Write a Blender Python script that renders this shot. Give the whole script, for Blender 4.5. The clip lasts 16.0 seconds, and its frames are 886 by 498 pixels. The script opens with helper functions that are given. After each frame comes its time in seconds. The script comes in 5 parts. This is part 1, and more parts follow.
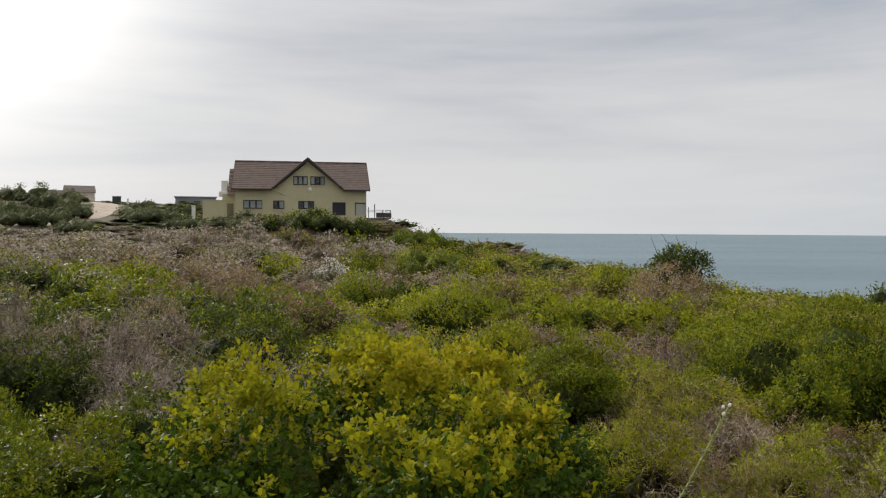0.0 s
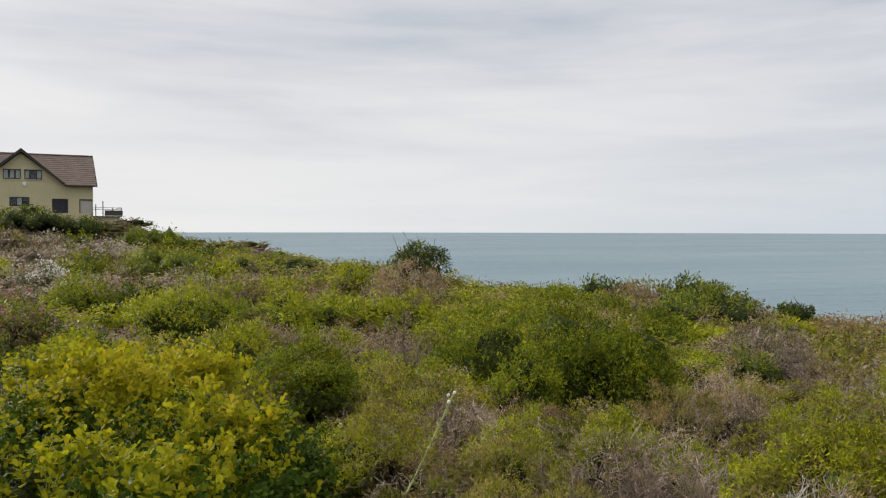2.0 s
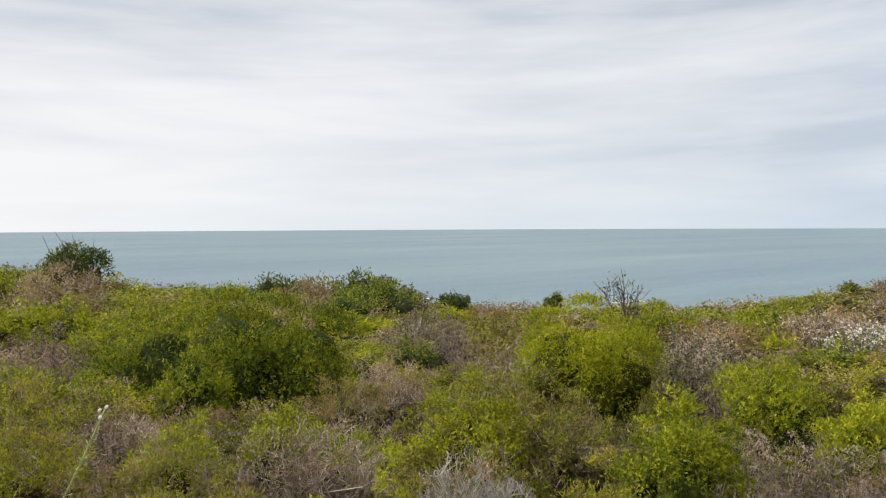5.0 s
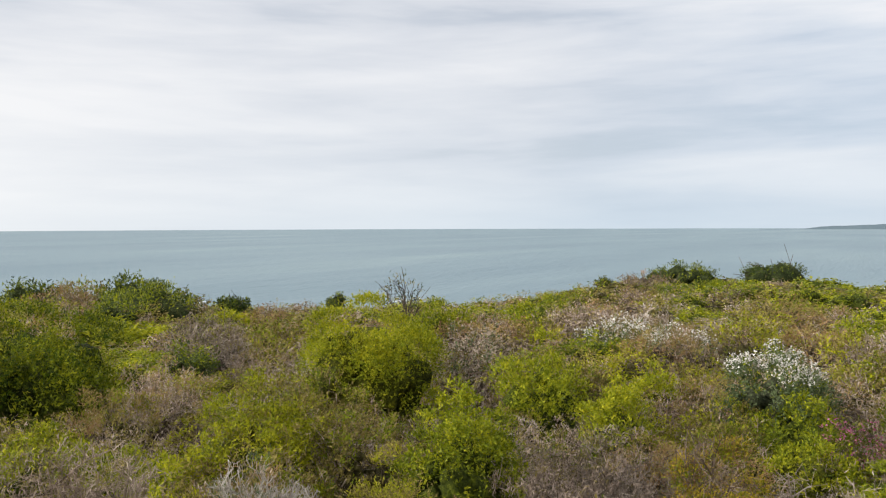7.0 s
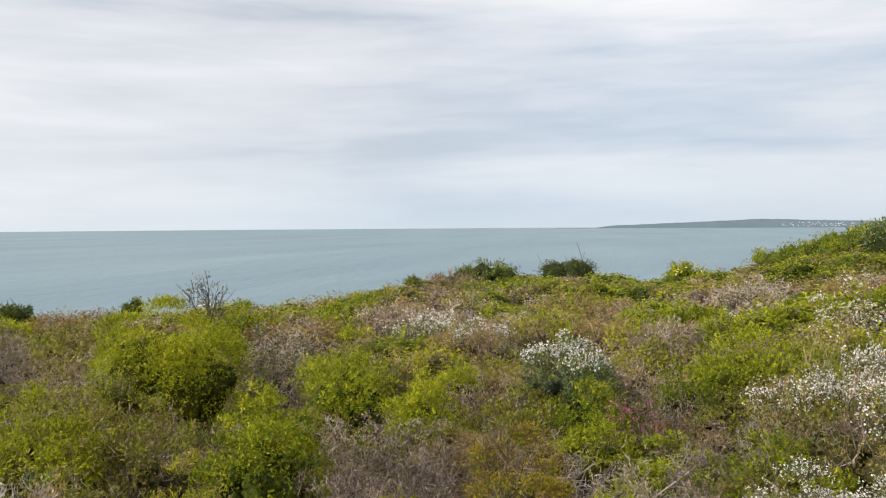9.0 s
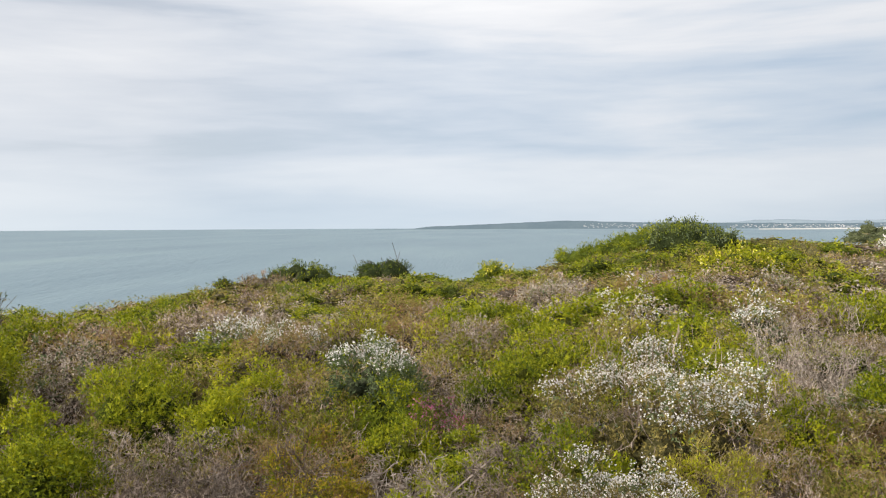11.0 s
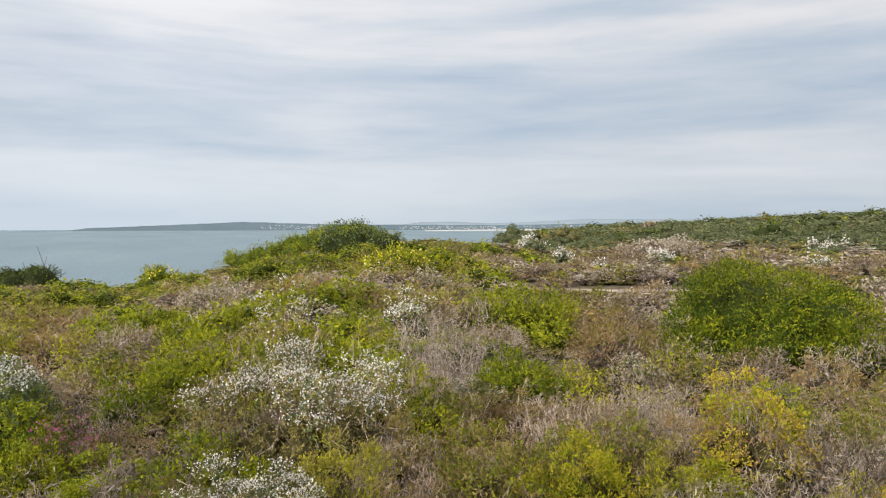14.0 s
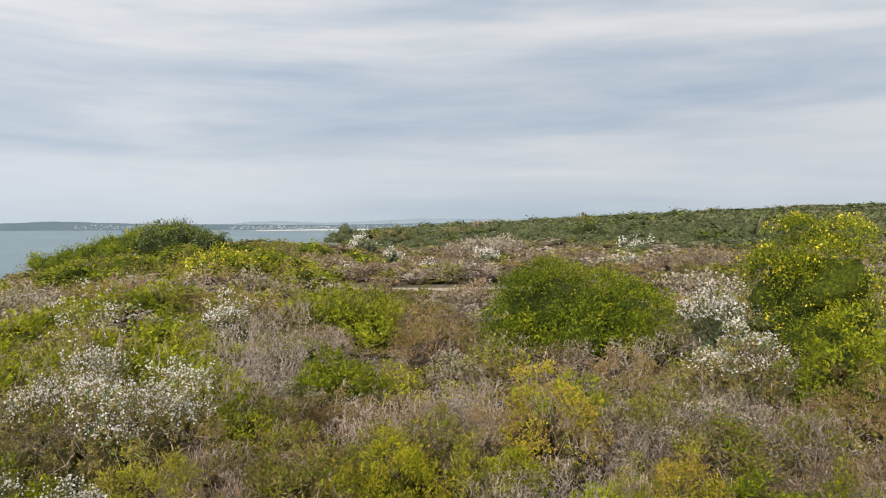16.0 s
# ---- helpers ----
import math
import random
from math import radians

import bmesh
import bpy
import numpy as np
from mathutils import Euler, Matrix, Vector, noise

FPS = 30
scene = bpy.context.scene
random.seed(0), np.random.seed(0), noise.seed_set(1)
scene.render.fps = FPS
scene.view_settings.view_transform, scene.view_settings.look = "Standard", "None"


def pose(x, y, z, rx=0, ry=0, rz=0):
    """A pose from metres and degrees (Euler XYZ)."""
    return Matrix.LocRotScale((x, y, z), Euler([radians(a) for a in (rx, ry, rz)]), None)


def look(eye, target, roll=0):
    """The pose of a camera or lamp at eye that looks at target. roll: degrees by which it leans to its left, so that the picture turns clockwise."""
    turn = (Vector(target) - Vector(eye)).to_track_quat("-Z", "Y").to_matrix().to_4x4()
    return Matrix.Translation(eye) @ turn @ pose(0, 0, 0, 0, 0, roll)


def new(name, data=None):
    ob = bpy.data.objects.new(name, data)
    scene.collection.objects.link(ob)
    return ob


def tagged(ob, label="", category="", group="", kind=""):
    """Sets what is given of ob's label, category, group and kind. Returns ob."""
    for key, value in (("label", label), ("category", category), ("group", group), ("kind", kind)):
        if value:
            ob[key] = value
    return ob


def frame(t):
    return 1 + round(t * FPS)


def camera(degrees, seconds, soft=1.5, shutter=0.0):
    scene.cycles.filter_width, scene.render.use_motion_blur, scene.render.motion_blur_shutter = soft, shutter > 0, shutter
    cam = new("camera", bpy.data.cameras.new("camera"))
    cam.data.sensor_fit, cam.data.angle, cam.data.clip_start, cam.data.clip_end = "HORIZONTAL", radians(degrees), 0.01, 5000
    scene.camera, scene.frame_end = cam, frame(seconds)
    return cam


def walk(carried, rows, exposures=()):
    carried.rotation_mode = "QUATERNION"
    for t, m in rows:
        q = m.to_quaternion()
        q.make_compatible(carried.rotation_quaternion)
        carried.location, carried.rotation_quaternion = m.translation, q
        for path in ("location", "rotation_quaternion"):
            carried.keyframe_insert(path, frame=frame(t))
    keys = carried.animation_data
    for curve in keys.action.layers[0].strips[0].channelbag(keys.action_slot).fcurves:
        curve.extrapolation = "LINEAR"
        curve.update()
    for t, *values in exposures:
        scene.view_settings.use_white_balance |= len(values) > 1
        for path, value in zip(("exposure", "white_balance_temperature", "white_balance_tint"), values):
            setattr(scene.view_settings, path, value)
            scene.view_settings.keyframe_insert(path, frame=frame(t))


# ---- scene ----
# ---------------------------------------------------------------- camera
cam = camera(59.1, 16.0, soft=1.2)
PATH = [
    (0.0, (-0.000, 0.000, 3.400), (-0.000, 9.996, 3.131), 0.26),
    (0.5, (0.065, 0.064, 3.387), (0.840, 10.030, 3.117), 0.26),
    (1.0, (0.109, 0.101, 3.382), (1.681, 9.973, 3.109), 0.13),
    (1.5, (0.147, 0.113, 3.375), (2.524, 9.823, 3.098), 0.09),
    (2.0, (0.194, 0.117, 3.364), (3.336, 9.606, 3.090), 0.08),
    (2.5, (0.217, 0.047, 3.373), (4.044, 9.282, 3.095), 0.06),
    (3.0, (0.253, -0.023, 3.390), (4.685, 8.936, 3.100), 0.11),
    (3.5, (0.286, -0.093, 3.393), (5.264, 8.575, 3.103), -0.09),
    (6.0, (0.287, -0.012, 3.402), (7.913, 6.449, 3.078), -0.20),
    (6.5, (0.297, -0.007, 3.395), (8.352, 5.910, 3.071), -0.21),
    (7.0, (0.298, -0.005, 3.389), (8.726, 5.369, 3.070), -0.19),
    (7.5, (0.287, -0.043, 3.398), (9.029, 4.802, 3.069), -0.19),
    (8.0, (0.284, -0.070, 3.392), (9.300, 4.243, 3.062), -0.27),
    (8.5, (0.281, -0.083, 3.380), (9.542, 3.677, 3.052), -0.35),
    (11.0, (0.473, -0.292, 3.347), (10.422, 0.669, 3.020), -0.24),
    (11.5, (0.470, -0.366, 3.351), (10.460, -0.048, 3.023), -0.22),
    (12.0, (0.415, -0.445, 3.365), (10.403, -0.803, 3.043), -0.14),
    (12.5, (0.455, -0.522, 3.353), (10.392, -1.598, 3.032), -0.11),
    (13.0, (0.451, -0.589, 3.354), (10.277, -2.416, 3.029), -0.05),
    (13.5, (0.468, -0.651, 3.355), (10.147, -3.145, 3.034), -0.01),
    (14.0, (0.425, -0.721, 3.363), (9.942, -3.777, 3.046), -0.07),
    (14.5, (0.381, -0.768, 3.374), (9.732, -4.297, 3.050), -0.12),
    (15.0, (0.381, -0.824, 3.376), (9.543, -4.818, 3.051), -0.17),
    (15.5, (0.304, -0.875, 3.390), (9.234, -5.363, 3.065), -0.22),
    (16.0, (0.254, -0.918, 3.391), (8.915, -5.905, 3.066), -0.09),
]
walk(cam, [(t, look(eye, target, roll)) for t, eye, target, roll in PATH],
     exposures=[(0.0, -0.06), (1.5, 0.11), (3.5, 0.31), (7.0, 0.42), (11.0, 0.42), (13.5, 0.36), (16.0, 0.25)])

# ---------------------------------------------------------------- sky and sun
SUN_AZ, SUN_EL = -38.0, 22.0      # degrees clockwise from +Y, above the horizon


def compass(az, r, z=0.0):
    """A point r metres out in the direction az (degrees clockwise from +Y)."""
    return Vector((r * math.sin(radians(az)), r * math.cos(radians(az)), z))


class Nodes:
    """Short hand for building node trees."""

    def __init__(self, tree):
        self.t = tree
        self.t.nodes.clear()

    def add(self, kind, ins=None, **props):
        n = self.t.nodes.new(kind)
        for k, v in props.items():
            setattr(n, k, v)
        for k, v in (ins or {}).items():
            if isinstance(v, bpy.types.NodeSocket):
                self.t.links.new(v, n.inputs[k])
            else:
                n.inputs[k].default_value = v
        return n

    def math(self, op, a, b=0.0, c=0.0, clamp=False):
        n = self.add("ShaderNodeMath", {0: a, 1: b, 2: c}, operation=op, use_clamp=clamp)
        return n.outputs[0]

    def mix(self, fac, a, b, blend="MIX"):
        n = self.add("ShaderNodeMix", {0: fac, 6: a, 7: b}, data_type="RGBA", blend_type=blend)
        return n.outputs[2]

    def ramp(self, fac, stops, interp="LINEAR"):
        n = self.add("ShaderNodeValToRGB", {0: fac})
        n.color_ramp.interpolation = interp
        while len(n.color_ramp.elements) < len(stops):
            n.color_ramp.elements.new(0.5)
        for e, (p, c) in zip(n.color_ramp.elements, stops):
            e.position, e.color = p, (*c, 1) if len(c) == 3 else c
        return n.outputs[0]

    def noise(self, vec, scale, detail=3.0, rough=0.5, dist=0.0):
        return self.add("ShaderNodeTexNoise", {"Vector": vec, "Scale": scale, "Detail": detail, "Roughness": rough, "Distortion": dist}).outputs[0]


world = bpy.data.worlds.new("sky")
scene.world = world
world.use_nodes = True
w = Nodes(world.node_tree)
sky = w.add("ShaderNodeTexSky", sky_type="NISHITA", sun_disc=False, sun_elevation=radians(SUN_EL), sun_rotation=radians(SUN_AZ),
            altitude=30.0, air_density=1.0, dust_density=2.0)
gen = w.add("ShaderNodeTexCoord").outputs["Generated"]
sep = w.add("ShaderNodeSeparateXYZ", {0: gen})
up = w.math("MAXIMUM", sep.outputs[2], 0.0)
band = w.add("ShaderNodeMapping", {"Vector": gen, "Rotation": (radians(2), radians(1.5), 0), "Scale": (1.3, 1.3, 10.0)}).outputs[0]
big = w.noise(band, 1.0, 6.0, 0.50, 0.4)
fine = w.noise(band, 3.2, 5.0, 0.55, 0.3)
body = w.math("ADD", w.math("MULTIPLY", big, 0.75), w.math("MULTIPLY", fine, 0.25))
even = w.ramp(body, [(0.35, (0.46, 0.492, 0.55)), (0.46, (0.56, 0.58, 0.622)), (0.54, (0.635, 0.645, 0.672)), (0.63, (0.70, 0.70, 0.714))])
streaky = w.ramp(body, [(0.36, (0.385, 0.472, 0.59)), (0.46, (0.53, 0.585, 0.66)), (0.54, (0.67, 0.685, 0.72)), (0.63, (0.77, 0.77, 0.785))])
side_way = w.add("ShaderNodeVectorMath", {0: gen, 1: compass(SUN_AZ, 1.0)}, operation="DOT_PRODUCT").outputs["Value"]
clouds = w.mix(w.math("MULTIPLY_ADD", side_way, -1.6, -0.30, clamp=True), even, streaky)          # one closed veil towards the sun, torn streaks away from it
cover = w.ramp(body, [(0.28, (0.72,) * 3), (0.42, (1.0,) * 3)])
blue = w.add("ShaderNodeVectorMath", {0: sky.outputs[0], "Scale": 0.10}, operation="SCALE").outputs[0]
veil = w.mix(cover, blue, clouds)
low = w.math("POWER", w.math("SUBTRACT", 1.0, up, clamp=True), 9.0)          # milky air over the horizon, brighter below the sun
milk = w.mix(w.math("MULTIPLY_ADD", side_way, 0.85, 0.24, clamp=True), (0.44, 0.53, 0.61, 1), (0.84, 0.825, 0.80, 1))
veil = w.mix(w.math("MULTIPLY", low, 0.72), veil, milk)
sun_way = compass(SUN_AZ, math.cos(radians(SUN_EL)), math.sin(radians(SUN_EL)))
facing = w.math("MAXIMUM", w.add("ShaderNodeVectorMath", {0: gen, 1: sun_way}, operation="DOT_PRODUCT").outputs["Value"], 0.0)
glow = w.math("ADD", w.math("MULTIPLY", w.math("POWER", facing, 18.0), 0.40), w.math("MULTIPLY", w.math("POWER", facing, 44.0), 1.7))
warm = w.add("ShaderNodeVectorMath", {0: (1.0, 0.96, 0.88), "Scale": glow}, operation="SCALE").outputs[0]
veil = w.add("ShaderNodeVectorMath", {0: veil, "Scale": w.math("SUBTRACT", 0.985, w.math("MULTIPLY", w.math("MAXIMUM", w.math("SUBTRACT", w.math("MULTIPLY", side_way, -1.0), 0.55), 0.0), 0.31))}, operation="SCALE").outputs[0]   # thicker cloud away from the sun
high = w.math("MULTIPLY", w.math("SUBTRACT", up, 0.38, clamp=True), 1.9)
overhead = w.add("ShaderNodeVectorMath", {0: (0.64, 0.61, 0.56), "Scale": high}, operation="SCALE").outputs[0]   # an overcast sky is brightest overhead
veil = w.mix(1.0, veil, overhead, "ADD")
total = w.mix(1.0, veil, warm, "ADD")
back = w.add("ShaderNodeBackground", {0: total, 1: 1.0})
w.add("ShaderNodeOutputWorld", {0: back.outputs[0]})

sun = new("sun", bpy.data.lights.new("sun", "SUN"))
sun.data.energy, sun.data.angle, sun.data.color = 3.2, radians(20), (1.0, 0.95, 0.87)
sun.matrix_world = look(compass(SUN_AZ, 100 * math.cos(radians(SUN_EL)), 100 * math.sin(radians(SUN_EL))), (0, 0, 0))

# ---------------------------------------------------------------- materials


def material(name):
    m = bpy.data.materials.new(name)
    m.use_nodes = True
    return m, Nodes(m.node_tree)


def leaf_material(name, dark, light, tip, gloss=0.5, through_light=0.35, spread=0.66):
    """Foliage: every leaf its own shade between dark and light, some towards tip; each shrub leans its own way."""
    m, n = material(name)
    isl = n.add("ShaderNodeNewGeometry").outputs["Random Per Island"]
    obj = n.add("ShaderNodeObjectInfo").outputs["Random"]
    pos = n.add("ShaderNodeNewGeometry").outputs["Position"]
    patch = n.noise(pos, 0.55, 3.0)
    v = n.math("ADD", n.math("MULTIPLY", isl, spread), n.math("MULTIPLY", n.math("SUBTRACT", patch, 0.44), 1.4))
    v = n.math("ADD", v, n.math("MULTIPLY", n.math("SUBTRACT", obj, 0.5), 0.25), clamp=True)
    col = n.ramp(v, [(0.05, dark), (0.55, light), (0.95, tip)])
    p = n.add("ShaderNodeBsdfPrincipled", {"Base Color": col, "Roughness": gloss, "Specular IOR Level": 0.08})
    through_light *= 0.7
    tr = n.add("ShaderNodeBsdfTranslucent", {0: n.mix(0.35, col, (*[min(1, c * 1.5) for c in light], 1))})
    mx = n.add("ShaderNodeMixShader", {0: through_light, 1: p.outputs[0], 2: tr.outputs[0]})
    n.add("ShaderNodeOutputMaterial", {0: mx.outputs[0]})
    return m


def plain_material(name, c1, c2, rough=0.8, scale=3.0, metal=0.0, bump=0.0, spec=0.3):
    """Two tones mixed by coarse and fine noise, with relief where asked."""
    m, n = material(name)
    pos = n.add("ShaderNodeTexCoord").outputs["Object"]
    a, b = n.noise(pos, scale, 5.0, 0.6), n.noise(pos, scale * 9, 3.0, 0.6)
    f = n.math("ADD", n.math("MULTIPLY", a, 0.65), n.math("MULTIPLY", b, 0.35))
    col = n.ramp(f, [(0.35, c1), (0.65, c2)])
    p = n.add("ShaderNodeBsdfPrincipled", {"Base Color": col, "Roughness": rough, "Metallic": metal, "Specular IOR Level": spec})
    if bump:
        bp = n.add("ShaderNodeBump", {"Height": b, "Strength": bump, "Distance": 0.02})
        n.t.links.new(bp.outputs[0], p.inputs["Normal"])
    n.add("ShaderNodeOutputMaterial", {0: p.outputs[0]})
    return m


M_BROAD = leaf_material("broad_leaf", (0.020, 0.045, 0.005), (0.074, 0.118, 0.007), (0.17, 0.21, 0.010), 0.5, 0.34)
M_YOUNG = leaf_material("young_leaf", (0.165, 0.185, 0.008), (0.32, 0.302, 0.011), (0.52, 0.34, 0.02), 0.6, 0.60)
M_GREEN = leaf_material("green_leaf", (0.040, 0.060, 0.006), (0.192, 0.226, 0.011), (0.37, 0.37, 0.02), 0.45, 0.42)
M_LIME = leaf_material("lime_leaf", (0.090, 0.110, 0.007), (0.315, 0.318, 0.013), (0.49, 0.46, 0.025), 0.5, 0.42)
M_DARK = leaf_material("dark_leaf", (0.025, 0.042, 0.012), (0.065, 0.088, 0.02), (0.12, 0.13, 0.03), 0.5, 0.3)
M_OLIVE = leaf_material("olive_leaf", (0.070, 0.058, 0.018), (0.24, 0.192, 0.055), (0.40, 0.32, 0.10), 0.6, 0.35)
M_SAGE = leaf_material("sage_leaf", (0.048, 0.070, 0.030), (0.15, 0.185, 0.085), (0.28, 0.31, 0.16), 0.7, 0.3)
M_GOLD = leaf_material("gold_leaf", (0.17, 0.13, 0.02), (0.32, 0.255, 0.028), (0.46, 0.36, 0.04), 0.6, 0.4)
M_TUFT = leaf_material("golden_flower", (0.26, 0.19, 0.02), (0.42, 0.32, 0.03), (0.54, 0.43, 0.05), 0.7, 0.3)
M_HILL = leaf_material("hillside_leaf", (0.065, 0.078, 0.034), (0.150, 0.165, 0.074), (0.25, 0.25, 0.125), 0.7, 0.3)
M_RUST = leaf_material("rust_leaf", (0.15, 0.085, 0.04), (0.29, 0.18, 0.085), (0.42, 0.27, 0.15), 0.7, 0.35)
M_WHITE = leaf_material("white_flower", (0.46, 0.42, 0.37), (0.70, 0.67, 0.63), (0.84, 0.82, 0.79), 0.7, 0.25)
M_CREAM = leaf_material("faded_flower", (0.26, 0.215, 0.16), (0.40, 0.34, 0.27), (0.55, 0.485, 0.41), 0.8, 0.25)
M_YELLOW = leaf_material("yellow_flower", (0.62, 0.50, 0.03), (0.80, 0.68, 0.06), (0.86, 0.78, 0.25), 0.6, 0.3)
M_PINK = leaf_material("pink_flower", (0.30, 0.07, 0.15), (0.45, 0.15, 0.27), (0.60, 0.34, 0.44), 0.6, 0.3)
M_TWIG = leaf_material("dry_twig", (0.090, 0.064, 0.048), (0.315, 0.242, 0.19), (0.52, 0.425, 0.345), 0.85, 0.0)
M_SILVER = leaf_material("silver_twig", (0.11, 0.085, 0.066), (0.31, 0.252, 0.205), (0.52, 0.455, 0.385), 0.85, 0.0)
M_PALE = leaf_material("pale_twig", (0.30, 0.265, 0.23), (0.46, 0.42, 0.37), (0.64, 0.60, 0.54), 0.85, 0.0)
M_BARK = leaf_material("bark", (0.05, 0.04, 0.03), (0.10, 0.08, 0.06), (0.16, 0.13, 0.10), 0.9, 0.0)


def shaded_lump_material(name, deep, mid, top):
    """Inner leaf and twig mass seen between the outer leaves, its shade painted in."""
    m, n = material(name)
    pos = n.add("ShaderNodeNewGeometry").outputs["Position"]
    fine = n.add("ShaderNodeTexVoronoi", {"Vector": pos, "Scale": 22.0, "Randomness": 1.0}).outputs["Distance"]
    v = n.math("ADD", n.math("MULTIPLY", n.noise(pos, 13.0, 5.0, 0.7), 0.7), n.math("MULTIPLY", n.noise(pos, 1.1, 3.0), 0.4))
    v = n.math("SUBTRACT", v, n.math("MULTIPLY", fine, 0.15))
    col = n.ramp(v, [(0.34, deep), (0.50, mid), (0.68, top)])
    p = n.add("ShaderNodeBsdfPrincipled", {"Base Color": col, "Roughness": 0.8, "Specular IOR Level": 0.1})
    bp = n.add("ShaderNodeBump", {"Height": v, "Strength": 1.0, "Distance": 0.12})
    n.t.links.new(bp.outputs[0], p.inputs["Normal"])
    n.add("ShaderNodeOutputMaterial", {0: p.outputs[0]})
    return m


# darker than the leaves around them: the crown's inner shade is in these colours
M_IN_GREEN = shaded_lump_material("shaded_inner_green", (0.015, 0.022, 0.004), (0.058, 0.074, 0.009), (0.155, 0.175, 0.014))
M_IN_LIME = shaded_lump_material("shaded_inner_lime", (0.024, 0.030, 0.005), (0.085, 0.092, 0.009), (0.20, 0.20, 0.015))
M_IN_DARK = shaded_lump_material("shaded_inner_dark", (0.012, 0.018, 0.006), (0.034, 0.045, 0.013), (0.085, 0.095, 0.025))
M_IN_OLIVE = shaded_lump_material("shaded_inner_olive", (0.030, 0.026, 0.011), (0.092, 0.082, 0.028), (0.195, 0.17, 0.058))
M_IN_BROWN = shaded_lump_material("shaded_inner_brown", (0.038, 0.028, 0.021), (0.105, 0.080, 0.060), (0.22, 0.173, 0.133))
M_IN_HILL = shaded_lump_material("shaded_inner_hillside", (0.036, 0.043, 0.019), (0.080, 0.092, 0.040), (0.15, 0.158, 0.072))
M_IN_SAGE = shaded_lump_material("shaded_inner_sage", (0.022, 0.027, 0.014), (0.070, 0.080, 0.040), (0.16, 0.17, 0.09))

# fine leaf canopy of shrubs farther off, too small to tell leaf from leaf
# lighter copies of the inner colours above, with less shade painted in
M_CROWN_GREEN = shaded_lump_material("canopy_green", (0.026, 0.040, 0.006), (0.085, 0.108, 0.012), (0.20, 0.225, 0.018))
M_CROWN_LIME = shaded_lump_material("canopy_lime", (0.035, 0.046, 0.006), (0.115, 0.130, 0.012), (0.26, 0.265, 0.02))
M_CROWN_OLIVE = shaded_lump_material("canopy_olive", (0.045, 0.042, 0.018), (0.12, 0.106, 0.040), (0.23, 0.195, 0.075))
M_CROWN_BROWN = shaded_lump_material("canopy_brown", (0.060, 0.046, 0.031), (0.175, 0.136, 0.092), (0.33, 0.262, 0.18))
M_CROWN_CREAM = shaded_lump_material("canopy_heath", (0.080, 0.062, 0.045), (0.20, 0.157, 0.115), (0.38, 0.31, 0.245))
M_CROWN_SAGE = shaded_lump_material("canopy_sage", (0.042, 0.050, 0.028), (0.115, 0.130, 0.070), (0.24, 0.255, 0.155))

m, n = material("litter_soil")
M_SOIL = m
pos = n.add("ShaderNodeNewGeometry").outputs["Position"]
soil = n.ramp(n.noise(pos, 1.3, 8.0, 0.7), [(0.3, (0.06, 0.048, 0.034)), (0.5, (0.12, 0.095, 0.065)), (0.7, (0.20, 0.165, 0.12))])
scrub = n.ramp(n.noise(pos, 0.22, 8.0, 0.72), [(0.35, (0.035, 0.05, 0.018)), (0.5, (0.075, 0.095, 0.03)), (0.62, (0.13, 0.12, 0.06))])
dist = n.add("ShaderNodeVectorMath", {0: pos}, operation="LENGTH").outputs["Value"]
far = n.math("DIVIDE", n.math("SUBTRACT", dist, 60.0), 60.0, clamp=True)
col = n.mix(far, soil, scrub)
p = n.add("ShaderNodeBsdfPrincipled", {"Base Color": col, "Roughness": 0.95, "Specular IOR Level": 0.1})
bp = n.add("ShaderNodeBump", {"Height": n.noise(pos, 7.0, 6.0, 0.7), "Strength": 0.8, "Distance": 0.06})
n.t.links.new(bp.outputs[0], p.inputs["Normal"])
n.add("ShaderNodeOutputMaterial", {0: p.outputs[0]})

M_SAND = plain_material("sandy_track", (0.30, 0.235, 0.175), (0.44, 0.36, 0.28), 0.95, 0.8, bump=0.4)

m, n = material("sea_water")
M_SEA = m
pos = n.add("ShaderNodeNewGeometry").outputs["Position"]
streak = n.add("ShaderNodeMapping", {"Vector": pos, "Rotation": (0, 0, radians(-35)), "Scale": (0.25, 1, 1)}).outputs[0]
col = n.ramp(n.noise(streak, 0.006, 6.0, 0.6), [(0.3, (0.115, 0.172, 0.205)), (0.55, (0.15, 0.21, 0.24)), (0.75, (0.185, 0.245, 0.265))])
p = n.add("ShaderNodeBsdfPrincipled", {"Base Color": col, "Roughness": 0.45, "Specular IOR Level": 0.25, "IOR": 1.33})
h = n.math("ADD", n.noise(streak, 0.05, 5.0, 0.6), n.math("MULTIPLY", n.noise(streak, 0.4, 4.0, 0.6), 0.3))
bp = n.add("ShaderNodeBump", {"Height": h, "Strength": 0.9, "Distance": 2.5})
n.t.links.new(bp.outputs[0], p.inputs["Normal"])
n.add("ShaderNodeOutputMaterial", {0: p.outputs[0]})

# ---------------------------------------------------------------- terrain
SEA = -28.0
